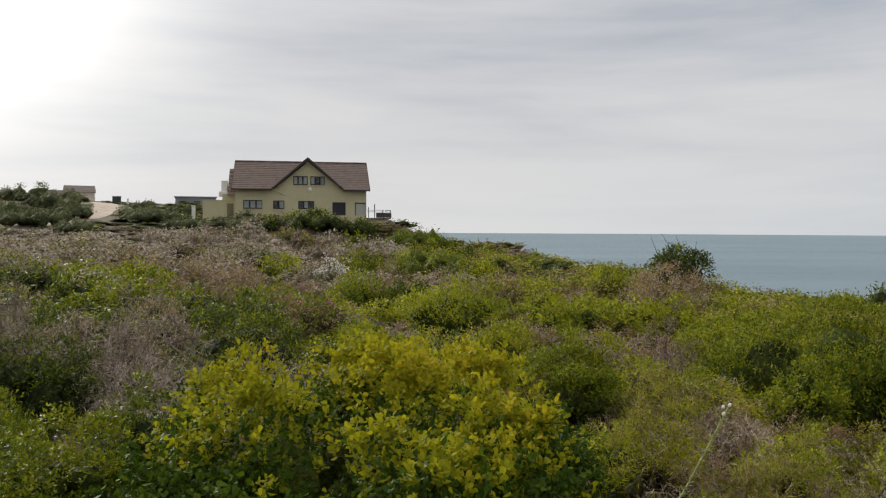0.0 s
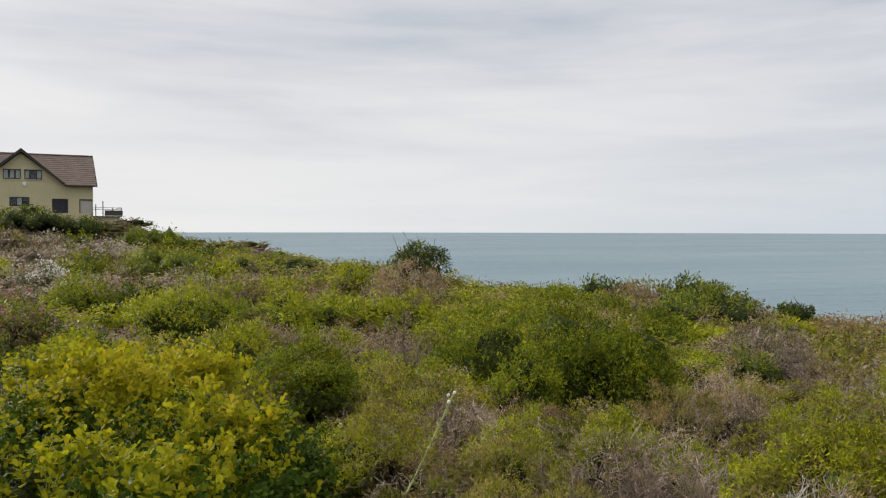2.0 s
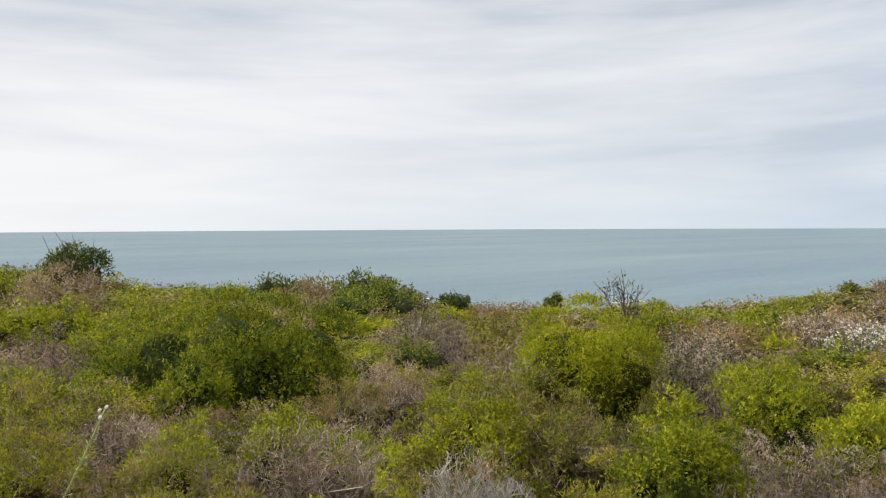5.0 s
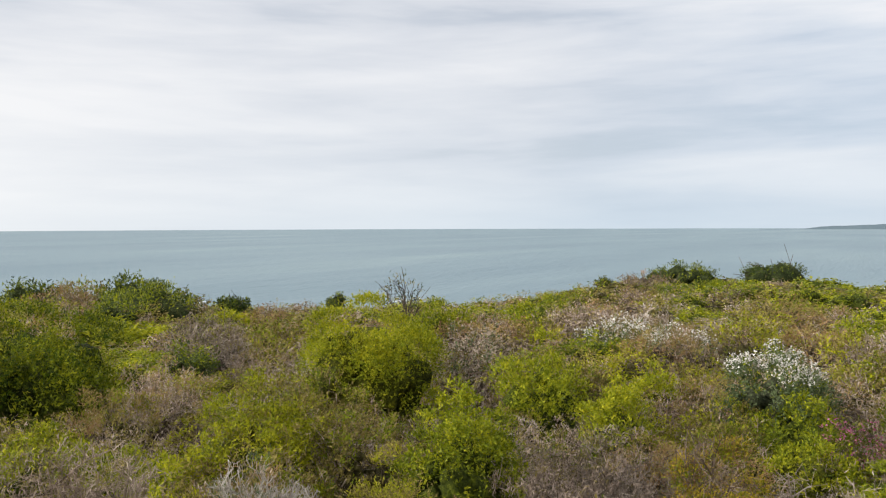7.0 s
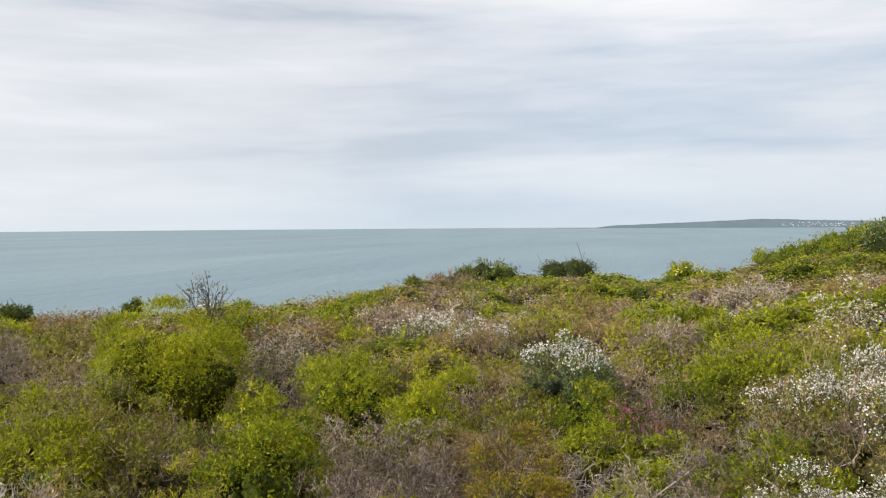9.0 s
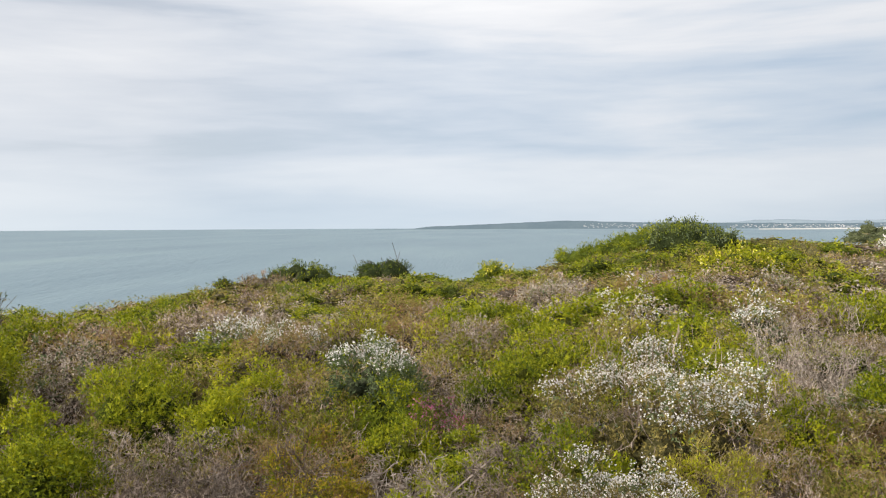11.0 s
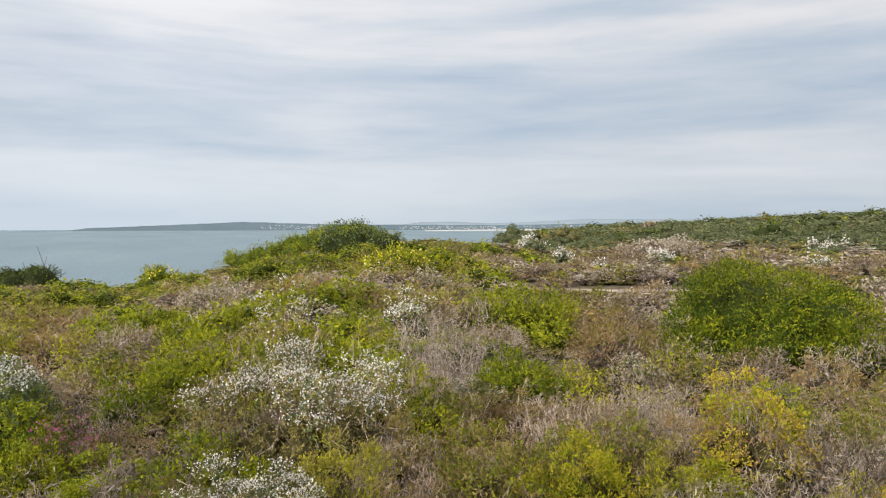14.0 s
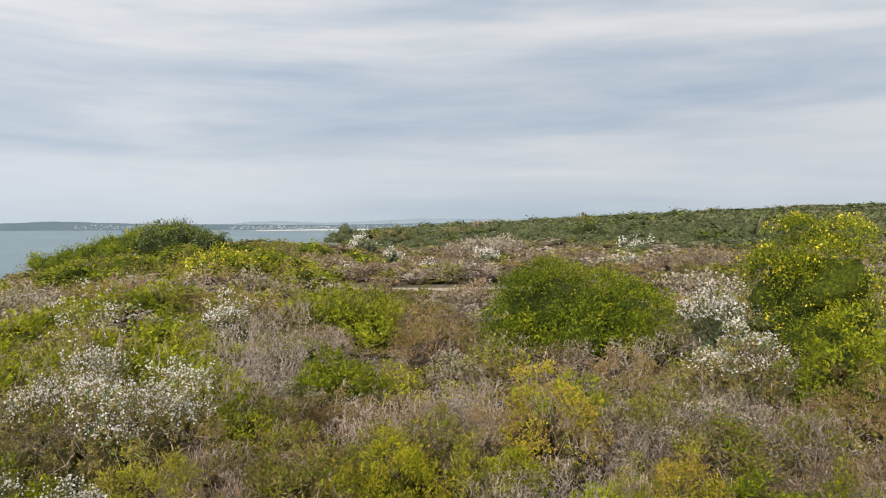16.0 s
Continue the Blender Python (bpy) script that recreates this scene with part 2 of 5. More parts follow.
# brow of the land: azimuth, distance, ground height there, steepness of the rise
BROW = [(-170, 400, 10, 1.3), (-75, 300, 14, 1.0), (-30, 135, 7.2, 1.0), (-22, 115, 6.5, 1.1), (-16, 95, 5.6, 1.5), (-5, 78, 3.4, 1.9), (-1, 66, 2.05, 1.7), (4, 58, 1.7, 1.4),
        (9, 48, 0.8, 1.1), (19, 36, 0.55, 1.1), (26, 34, 0.05, 1), (36, 34, 0.0, 1), (42, 38, -1.0, 1), (61, 42, -1.5, 1), (70, 50, -1.0, 1), (80, 57, -1.1, 1),
        (88, 52, -1.0, 1), (93, 50, 0.2, 1.2), (99, 52, 1.3, 1.3), (105, 60, 1.5, 1.3), (112, 75, 1.0, 1.2), (116, 420, -0.8, 1.3), (129, 450, 5.4, 1.5), (137, 465, 8.8, 1.6), (146, 470, 12.2, 1.6), (180, 400, 12, 1.3)]
BROW_AZ, BROW_R, BROW_Z, BROW_P = (np.array(c, float) for c in zip(*BROW))
HOUSE_AZ, HOUSE_R = -10.25, 68.0
HOUSE_C = np.array(compass(HOUSE_AZ, HOUSE_R + 3.5)[:2])


def ground_z(x, y):
    """Height of the ground, for arrays of places."""
    x, y = np.asarray(x, float), np.asarray(y, float)
    r, az = np.hypot(x, y), np.degrees(np.arctan2(x, y))
    az = np.where(az < -170, az + 360, az)
    R, Z, P = (np.interp(az, BROW_AZ, c) for c in (BROW_R, BROW_Z, BROW_P))
    q = r / R
    rise = Z * np.minimum(q, 1.0) ** P
    past = np.maximum(r - R, 0)
    sea_side = np.clip(np.minimum((az + 16) / 10, (115.5 - az) / 3), 0, 1)
    fall = sea_side * (past ** 2 / (past + 14)) * 0.75
    z = rise - fall - (1 - sea_side) * np.maximum(past - 100, 0) * 0.02
    z = z + 0.10 * np.sin(x * 0.55 + 1) * np.sin(y * 0.47 + 2) * np.clip(r / 6, 0, 1)
    knoll = compass(-31.5, 90.0)
    z = z + 1.5 * np.exp(-((x - knoll.x) ** 2 + (y - knoll.y) ** 2) / 260.0)
    pad = np.clip(1.6 - np.hypot(x - HOUSE_C[0], y - HOUSE_C[1]) / 9.0, 0, 1)
    z = z * (1 - pad) + 3.85 * pad
    return np.maximum(z, SEA - 8)


def sheet(name, V, Q, mats, slots=None, smooth=False):
    """A mesh from arrays of places and faces of four corners, or of three where the last is -1."""
    me = bpy.data.meshes.new(name)
    V, Q = np.asarray(V, np.float32), np.asarray(Q, np.int32)
    me.vertices.add(len(V))
    me.vertices.foreach_set("co", V.ravel())
    corners = Q.ravel()[Q.ravel() >= 0]
    sizes = (Q >= 0).sum(1)
    me.loops.add(len(corners))
    me.loops.foreach_set("vertex_index", corners)
    me.polygons.add(len(Q))
    me.polygons.foreach_set("loop_start", np.concatenate([[0], np.cumsum(sizes)[:-1]]).astype(np.int32))
    for mt in mats:
        me.materials.append(mt)
    if slots is not None:
        me.polygons.foreach_set("material_index", np.asarray(slots, np.int32))
    me.polygons.foreach_set("use_smooth", np.full(len(Q), smooth))
    me.update(calc_edges=True)
    return me


def grid_faces(nu, nv):
    i = np.arange(nu * nv).reshape(nu, nv)
    return np.stack([i[:-1, :-1], i[:-1, 1:], i[1:, 1:], i[1:, :-1]], -1).reshape(-1, 4)


rr = np.concatenate([[0.0], np.geomspace(2.0, 900.0, 110)])
aa = np.radians(np.linspace(-180, 180, 361))
A, Rg = np.meshgrid(aa, rr)
X, Y = Rg * np.sin(A), Rg * np.cos(A)
ground = new("ground", sheet("ground", np.stack([X, Y, ground_z(X, Y)], -1).reshape(-1, 3), grid_faces(len(rr), len(aa)), [M_SOIL], smooth=True))
tagged(ground, "sandy coastal soil under dry leaf litter, falling to the sea", "ground", kind="structure")

rs = np.concatenate([[60.0], np.geomspace(90.0, 4930.0, 60)])
asea = np.radians(np.linspace(-100, 175, 140))
A, Rg = np.meshgrid(asea, rs)
water = new("water", sheet("water", np.stack([Rg * np.sin(A), Rg * np.cos(A), np.full_like(A, SEA)], -1).reshape(-1, 3), grid_faces(len(rs), len(asea)), [M_SEA], smooth=True))
tagged(water, "calm grey-green sea under an overcast sky", "sea", kind="structure")

# ---------------------------------------------------------------- houses
M_WALL = plain_material("olive_plaster", (0.47, 0.42, 0.26), (0.55, 0.495, 0.31), 0.9, 0.7, bump=0.15)
M_TILE = plain_material("brown_roof_tile", (0.130, 0.096, 0.081), (0.202, 0.150, 0.127), 0.75, 2.5, bump=0.3)
M_FRAME = plain_material("dark_window_frame", (0.035, 0.028, 0.024), (0.05, 0.04, 0.034), 0.5, 4.0)
M_BLIND = plain_material("pale_blind", (0.42, 0.42, 0.41), (0.5, 0.5, 0.48), 0.8, 3.0)
M_SHUTTER = plain_material("dark_shutter", (0.030, 0.028, 0.036), (0.045, 0.042, 0.052), 0.5, 6.0)
M_PALEDOOR = plain_material("pale_door", (0.40, 0.39, 0.34), (0.46, 0.45, 0.40), 0.6, 3.0)
M_STEEL = plain_material("galvanised_rail", (0.16, 0.16, 0.17), (0.22, 0.22, 0.23), 0.4, 6.0, metal=0.6)
M_DECK = plain_material("weathered_deck", (0.055, 0.048, 0.042), (0.09, 0.08, 0.07), 0.85, 5.0)
M_WHITE_PAINT = plain_material("white_paint", (0.68, 0.67, 0.65), (0.78, 0.77, 0.75), 0.6, 2.0)
M_GREYWALL = plain_material("grey_plaster", (0.24, 0.245, 0.25), (0.30, 0.305, 0.31), 0.9, 0.8)
M_PINKWALL = plain_material("pale_pink_plaster", (0.58, 0.48, 0.42), (0.66, 0.56, 0.49), 0.9, 0.6)
M_FARROOF = plain_material("faded_brown_roof", (0.16, 0.13, 0.115), (0.21, 0.175, 0.155), 0.85, 1.0)
M_KIOSK = plain_material("dark_green_steel", (0.035, 0.045, 0.040), (0.055, 0.068, 0.060), 0.5, 3.0)
m, n = material("window_glass")
M_GLASS = m
p = n.add("ShaderNodeBsdfPrincipled", {"Base Color": (0.9, 0.95, 0.95, 1), "Roughness": 0.03, "IOR": 1.45, "Transmission Weight": 1.0})
n.add("ShaderNodeOutputMaterial", {0: p.outputs[0]})
# floors and partition behind the glass: the rooms' dimness is put into their colour
M_ROOM = plain_material("dim_room", (0.06, 0.055, 0.05), (0.09, 0.08, 0.07), 0.9, 1.0)


def part(name, bm, mat, parent, label=""):
    me = bpy.data.meshes.new(name)
    bmesh.ops.recalc_face_normals(bm, faces=bm.faces[:])
    bm.to_mesh(me)
    bm.free()
    me.materials.append(mat)
    ob = new(name, me)
    ob.parent = parent
    if label:
        tagged(ob, label)
    return ob


def prism(bm, corners, y0, y1):
    """A slab over an outline in x and z, from y0 to y1."""
    a = [bm.verts.new((x, y0, z)) for x, z in corners]
    b = [bm.verts.new((x, y1, z)) for x, z in corners]
    bm.faces.new(a), bm.faces.new(b[::-1])
    for i in range(len(a)):
        j = (i + 1) % len(a)
        bm.faces.new((a[i], b[i], b[j], a[j]))
    return bm


def box(x0, x1, y0, y1, z0, z1, bm=None, bevel=0.0):
    bm = bm or bmesh.new()
    prism(bm, [(x0, z0), (x1, z0), (x1, z1), (x0, z1)], y0, y1)
    if bevel:
        bmesh.ops.bevel(bm, geom=bm.edges[:], offset=bevel, segments=1, affect="EDGES")
    return bm


def pierced(x0, x1, z0, top, holes, y0, y1):
    """A wall from x0 to x1 whose upper edge is top(x), with rectangular openings (x0, x1, z0, z1) right through it."""
    bm = bmesh.new()
    xs = sorted({x0, x1, *[h[0] for h in holes], *[h[1] for h in holes], *top.breaks})
    for a, b in zip(xs, xs[1:]):
        mid = (a + b) / 2
        stops = [z0]
        for h in sorted([h for h in holes if h[0] < mid < h[1]], key=lambda h: h[2]):
            stops += [h[2], h[3]]
        for i in range(0, len(stops), 2):
            lo = stops[i]
            if i + 1 < len(stops):
                prism(bm, [(a, lo), (b, lo), (b, stops[i + 1]), (a, stops[i + 1])], y0, y1)
            else:
                prism(bm, [(a, lo), (b, lo), (b, top(b)), (a, top(a))], y0, y1)
    return bm


class Outline:
    """Upper edge of a wall: level, with one gable on it."""

    def __init__(self, level, x0=None, x1=None, peak_x=0.0, peak=0.0):
        self.level, self.x0, self.x1, self.peak_x, self.peak = level, x0, x1, peak_x, peak
        self.breaks = [] if x0 is None else [x0, peak_x, x1]

    def __call__(self, x):
        if self.x0 is None or x <= self.x0 or x >= self.x1:
            return self.level
        run = (x - self.x0) / (self.peak_x - self.x0) if x < self.peak_x else (self.x1 - x) / (self.x1 - self.peak_x)
        return self.level + (self.peak - self.level) * run


def window(parent, x0, x1, z0, z1, panes, y, blinds=()):
    """A dark-framed window set into the wall's opening, its panes, and blinds behind some of them."""
    bm = bmesh.new()
    f = 0.07
    box(x0, x1, y, y + 0.08, z0, z0 + f, bm), box(x0, x1, y, y + 0.08, z1 - f, z1, bm)
    w = (x1 - x0) / panes
    for i in range(panes + 1):
        c = x0 + i * w
        box(max(c - f / 2, x0), min(c + f / 2, x1), y - 0.004, y + 0.084, z0 + f, z1 - f, bm)
    win = part("window", bm, M_FRAME, parent, "dark-framed window of %d panes" % panes)
    for i in range(panes):
        part("pane", box(x0 + i * w + f / 2, x0 + (i + 1) * w - f / 2, y + 0.03, y + 0.038, z0 + f, z1 - f), M_GLASS, win).visible_shadow = False
        if i in blinds:
            part("blind", box(x0 + i * w + f, x0 + (i + 1) * w - f, y + 0.11, y + 0.125, z0 + f * 1.5, z1 - f), M_BLIND, win, "pale roller blind")
    part("window_sill", box(x0 - 0.06, x1 + 0.06, y - 0.16, y + 0.02, z0 - 0.06, z0, bevel=0.012), M_WALL, win)


def tiled_slope(parent, x0, x1, eave, ridge, courses, cut=None, gap=0.0):
    """A roof slope in overlapping courses of tiles from eave (y, z) to ridge (y, z); cut(z) gives a stretch of x to leave open."""
    for i in range(courses):
        a, b = i / courses, (i + 1.12) / courses
        y0, z0 = eave[0] + (ridge[0] - eave[0]) * a, eave[1] + (ridge[1] - eave[1]) * a
        y1, z1 = eave[0] + (ridge[0] - eave[0]) * min(b, 1), eave[1] + (ridge[1] - eave[1]) * min(b, 1)
        spans = [(x0, x1, x0, x1)]
        if cut:
            (l0, r0), (l1, r1) = cut(z0), cut(z1)
            spans = [(x0, l0, x0, l1), (r0, x1, r1, x1)] if r0 - l0 > 0.02 else spans
        for s0, e0, s1, e1 in spans:
            bm = bmesh.new()
            lo = [bm.verts.new(c) for c in ((s0, y0, z0 + 0.045), (e0, y0, z0 + 0.045), (e1, y1, z1 + 0.005), (s1, y1, z1 + 0.005))]
            un = [bm.verts.new(c) for c in ((s0, y0, z0 - 0.03), (e0, y0, z0 - 0.03), (e1, y1, z1 - 0.06), (s1, y1, z1 - 0.06))]
            bm.faces.new(lo), bm.faces.new(un[::-1])
            for k in range(4):
                bm.faces.new((lo[k], un[k], un[(k + 1) % 4], lo[(k + 1) % 4]))
            part("tile_course", bm, M_TILE, parent)


def big_house():
    """The two-storey house on the brow. x along the front, y away from the sea view, z from its floor."""
    house = new("house")
    c = compass(HOUSE_AZ, HOUSE_R)
    house.matrix_world = pose(c.x, c.y, 3.85, 0, 0, -HOUSE_AZ)
    tagged(house, "two-storey olive plastered house with brown tiled roof and gable", "house")
    W, D, EAVE, RIDGE = 5.52, 7.2, 2.84, 5.38
    GX, GL, GR = 0.52, -2.25, 3.42
    holes = [(-4.87, -3.29, 1.10, 1.84), (-2.40, -1.46, 1.10, 1.82), (-0.30, 1.05, 1.10, 1.80), (2.60, 3.73, 0.60, 1.72), (4.53, 5.48, 0.60, 1.71),
             (-0.71, 0.50, 3.16, 3.92), (0.73, 1.94, 3.16, 3.92)]
    wall = part("wall", pierced(-W, W, -0.9, Outline(EAVE, GL, GR, GX, 5.18), holes, 0, 0.25), M_WALL, house, "olive-beige plastered front wall")
    for x in (-W, W - 0.25):
        bm = bmesh.new()
        y = [0.25, D - 0.25]
        pts = [(0.25, -0.9), (D - 0.25, -0.9), (D - 0.25, EAVE), (D / 2, RIDGE - 0.12), (0.25, EAVE + 0.1)]
        a = [bm.verts.new((x, p, q)) for p, q in pts]
        b = [bm.verts.new((x + 0.25, p, q)) for p, q in pts]
        bm.faces.new(a), bm.faces.new(b[::-1])
        for i in range(5):
            bm.faces.new((a[i], b[i], b[(i + 1) % 5], a[(i + 1) % 5]))
        part("wall", bm, M_WALL, house, "plastered gable end wall")
    part("wall", box(-W, W, D - 0.25, D, -0.9, EAVE), M_WALL, house)
    part("floor", box(-W + 0.25, W - 0.25, 0.25, D - 0.25, -0.2, 0.0), M_ROOM, house)
    part("upper_floor", box(-W + 0.25, W - 0.25, 0.25, D - 0.25, 2.55, 2.75), M_ROOM, house)
    part("partition", box(-W + 0.25, W - 0.25, 3.0, 3.1, 0.0, 2.55), M_ROOM, house)
    window(house, *holes[0], 3, 0.09, (0, 1, 2))
    window(house, *holes[1], 2, 0.09, (1,))
    window(house, *holes[2], 3, 0.09, (1,))
    window(house, *holes[5], 3, 0.09, (0, 1, 2))
    window(house, *holes[6], 3, 0.09, (0, 2))
    shut = part("shutter_door", box(2.60, 3.73, 0.10, 0.15, 0.60, 1.72), M_SHUTTER, house, "dark closed slatted shutter door")
    for i in range(9):
        part("slat", box(2.66, 3.67, 0.075, 0.10, 0.66 + i * 0.115, 0.74 + i * 0.115), M_SHUTTER, shut)
    pale = part("door", box(4.53, 5.48, 0.12, 0.17, 0.60, 1.71), M_PALEDOOR, house, "pale panelled door")
    part("door_frame", box(4.53, 5.48, 0.06, 0.12, 1.63, 1.71), M_FRAME, pale)
    part("door_frame", box(4.53, 4.60, 0.06, 0.12, 0.60, 1.63), M_FRAME, pale)
    # main roof, left open where the gable's roof meets it
    slope = (RIDGE - 2.92) / 2.92

    def cut(z):
        half = max(RIDGE - z, 0) / slope
        return GX - half, GX + half

    roof = part("roof", box(-W - 0.28, W + 0.28, D / 2 - 0.12, D / 2 + 0.12, RIDGE - 0.02, RIDGE + 0.09, bevel=0.03), M_TILE, house, "brown ridge tiles")
    tiled_slope(roof, -W - 0.28, W + 0.28, (-0.40, 2.78), (D / 2, RIDGE), 15, cut)
    tiled_slope(roof, -W - 0.28, W + 0.28, (D + 0.40, 2.78), (D / 2, RIDGE), 15)
    # gable roof
    for s in (-1, 1):
        for i in range(13):
            a, b = i / 13, min((i + 1.12) / 13, 1)
            x0, z0 = GX + s * 3.02 * (1 - a), 2.86 + (RIDGE + 0.08 - 2.86) * a
            x1, z1 = GX + s * 3.02 * (1 - b), 2.86 + (RIDGE + 0.08 - 2.86) * b
            bm = bmesh.new()
            prism(bm, [(x0, z0 + 0.03), (x1, z1), (x1, z1 - 0.07), (x0, z0 - 0.05)], -0.34, D / 2)
            part("tile_course", bm, M_TILE, roof)
        bm = bmesh.new()
        prism(bm, [(GX + s * 3.06, 2.84), (GX, RIDGE + 0.14), (GX, RIDGE - 0.12), (GX + s * 2.86, 2.80)], -0.40, -0.345)
        part("barge_board", bm, M_FRAME, house, "dark barge board")
    for x0, x1 in ((-W - 0.26, GX - 2.95), (GX + 2.95, W + 0.26)):
        part("gutter", box(x0, x1, -0.50, -0.40, 2.68, 2.79, bevel=0.02), M_FRAME, house, "dark rain gutter")
    for x in (-W - 0.30, W + 0.26):
        bm = bmesh.new()
        a = [bm.verts.new((x, y, z)) for y, z in ((-0.42, 2.66), (D / 2, RIDGE - 0.12), (D / 2, RIDGE + 0.06), (-0.42, 2.84))]
        b = [bm.verts.new((v.co.x + 0.04, v.co.y, v.co.z)) for v in a]
        bm.faces.new(a), bm.faces.new(b[::-1])
        for i in range(4):
            bm.faces.new((a[i], b[i], b[(i + 1) % 4], a[(i + 1) % 4]))
        part("barge_board", bm, M_FRAME, house)
    bm = bmesh.new()
    bmesh.ops.create_cone(bm, segments=8, radius1=0.04, radius2=0.04, depth=0.95, cap_ends=True, matrix=Matrix.Translation((-1.75, -0.05, 2.45)) @ Euler((0, radians(112), 0)).to_matrix().to_4x4())
    part("downpipe", bm, M_WALL, house, "slanting rain pipe below the gutter")
    bm = bmesh.new()
    bmesh.ops.create_uvsphere(bm, u_segments=12, v_segments=8, radius=0.15, matrix=Matrix.Translation((0.72, -0.10, 2.80)) @ Matrix.Diagonal((1, 0.5, 1.25, 1)))
    part("wall_lamp", bm, M_WHITE_PAINT, house, "white round outdoor wall lamp")
    # lower rear wing, its roof and stack
    part("wing_wall", box(-7.0, -W, 4.6, 9.5, -0.9, 2.5), M_WALL, house)
    bm = bmesh.new()
    a = [bm.verts.new(c) for c in ((-6.55, 4.3, 2.42), (-W, 4.3, 2.42), (-W, 7.0, 4.95), (-6.55, 7.0, 4.95))]
    b = [bm.verts.new(c) for c in ((-6.55, 9.8, 2.42), (-W, 9.8, 2.42))]
    bm.faces.new(a), bm.faces.new((a[3], a[2], b[1], b[0])), bm.faces.new((a[0], a[3], b[0])), bm.faces.new((a[1], b[1], a[2])), bm.faces.new((a[0], b[0], b[1], a[1]))
    wing = part("wing_roof", bm, M_TILE, house, "brown tiled roof of the rear wing")
    for i in range(7):
        y, z = 4.3 + i * 0.385, 2.42 + i * 0.361
        part("tile_course", box(-6.58, -W + 0.02, y - 0.06, y + 0.02, z, z + 0.05), M_TILE, wing)
    part("chimney", box(-7.15, -6.62, 5.2, 5.8, 2.4, 3.75, bevel=0.02), M_WHITE_PAINT, house, "pale plastered chimney stack")
    part("chimney_base", box(-7.35, -6.5, 5.0, 6.0, 2.30, 2.75, bevel=0.02), M_WHITE_PAINT, house)
    # walled yard beside the house
    yard = part("yard_wall", box(-8.25, -W, 0.7, 0.95, -0.9, 1.78), M_WALL, house, "low olive plastered yard wall")
    part("coping", box(-8.28, -W, 0.66, 0.99, 1.78, 1.84, bevel=0.01), M_WALL, yard)
    part("yard_wall", box(-8.25, -8.0, 0.95, 6.0, -0.9, 1.7), M_WALL, house)
    part("yard_door", box(-6.25, -5.72, 0.66, 0.72, 0.4, 1.55), M_OAK, house, "narrow wooden yard door")
    return house


M_OAK = plain_material("weathered_wood", (0.17, 0.145, 0.085), (0.22, 0.19, 0.115), 0.8, 6.0)


def sea_deck():
    """The raised deck at the seaward end of the house, with its rail."""
    deck = new("deck")
    c = compass(HOUSE_AZ, HOUSE_R)
    deck.matrix_world = pose(c.x, c.y, 3.85, 0, 0, -HOUSE_AZ)
    tagged(deck, "raised dark timber deck with a thin metal rail", "deck")
    part("plinth", box(5.56, 7.55, 0.6, 4.6, -1.6, 0.32), M_WALL, deck, "plastered plinth")
    for i in range(12):
        part("plank", box(5.56, 7.7, 0.4 + i * 0.36, 0.74 + i * 0.36, 0.32, 0.40), M_DECK, deck)
    part("edge_beam", box(6.4, 7.74, 0.34, 0.40, 0.42, 0.86), M_DECK, deck, "dark boarded front edge")
    for x, h in ((5.75, 1.35), (6.28, 1.62), (7.0, 1.1), (7.66, 1.1)):
        part("post", box(x - 0.035, x + 0.035, 0.42, 0.49, 0.40, h), M_FRAME if h > 1.5 else M_STEEL, deck)
    for z in (0.92, 1.06):
        part("rail", box(5.6, 7.7, 0.435, 0.475, z, z + 0.035), M_STEEL, deck)
    part("rail", box(7.64, 7.68, 0.49, 4.6, 1.06, 1.095), M_STEEL, deck)


def flat_building():
    b = new("outbuilding")
    az, r = -17.55, 104.0
    c = compass(az, r)
    zg = float(ground_z(c.x, c.y))
    b.matrix_world = pose(c.x, c.y, zg, 0, 0, -az)
    top = 3.4 + r * math.tan(radians(2.1)) - zg
    tagged(b, "grey flat-roofed outbuilding with three small windows", "building")
    hs = [(-2.0 + 1.75 * i, -1.25 + 1.75 * i, top - 1.25, top - 0.55) for i in range(3)]
    part("wall", pierced(-2.45, 2.45, -1.0, Outline(top - 0.1), hs, 0, 0.2), M_GREYWALL, b)
    for x in (-2.45, 2.25):
        part("wall", box(x, x + 0.2, 0.2, 3.6, -1.0, top - 0.1), M_GREYWALL, b)
    part("wall", box(-2.45, 2.45, 3.6, 3.8, -1.0, top - 0.1), M_GREYWALL, b)
    part("roof", box(-2.6, 2.6, -0.15, 3.9, top - 0.1, top + 0.04, bevel=0.02), M_GREYWALL, b, "flat grey roof slab")
    for h in hs:
        window(b, *h, 1, 0.06)


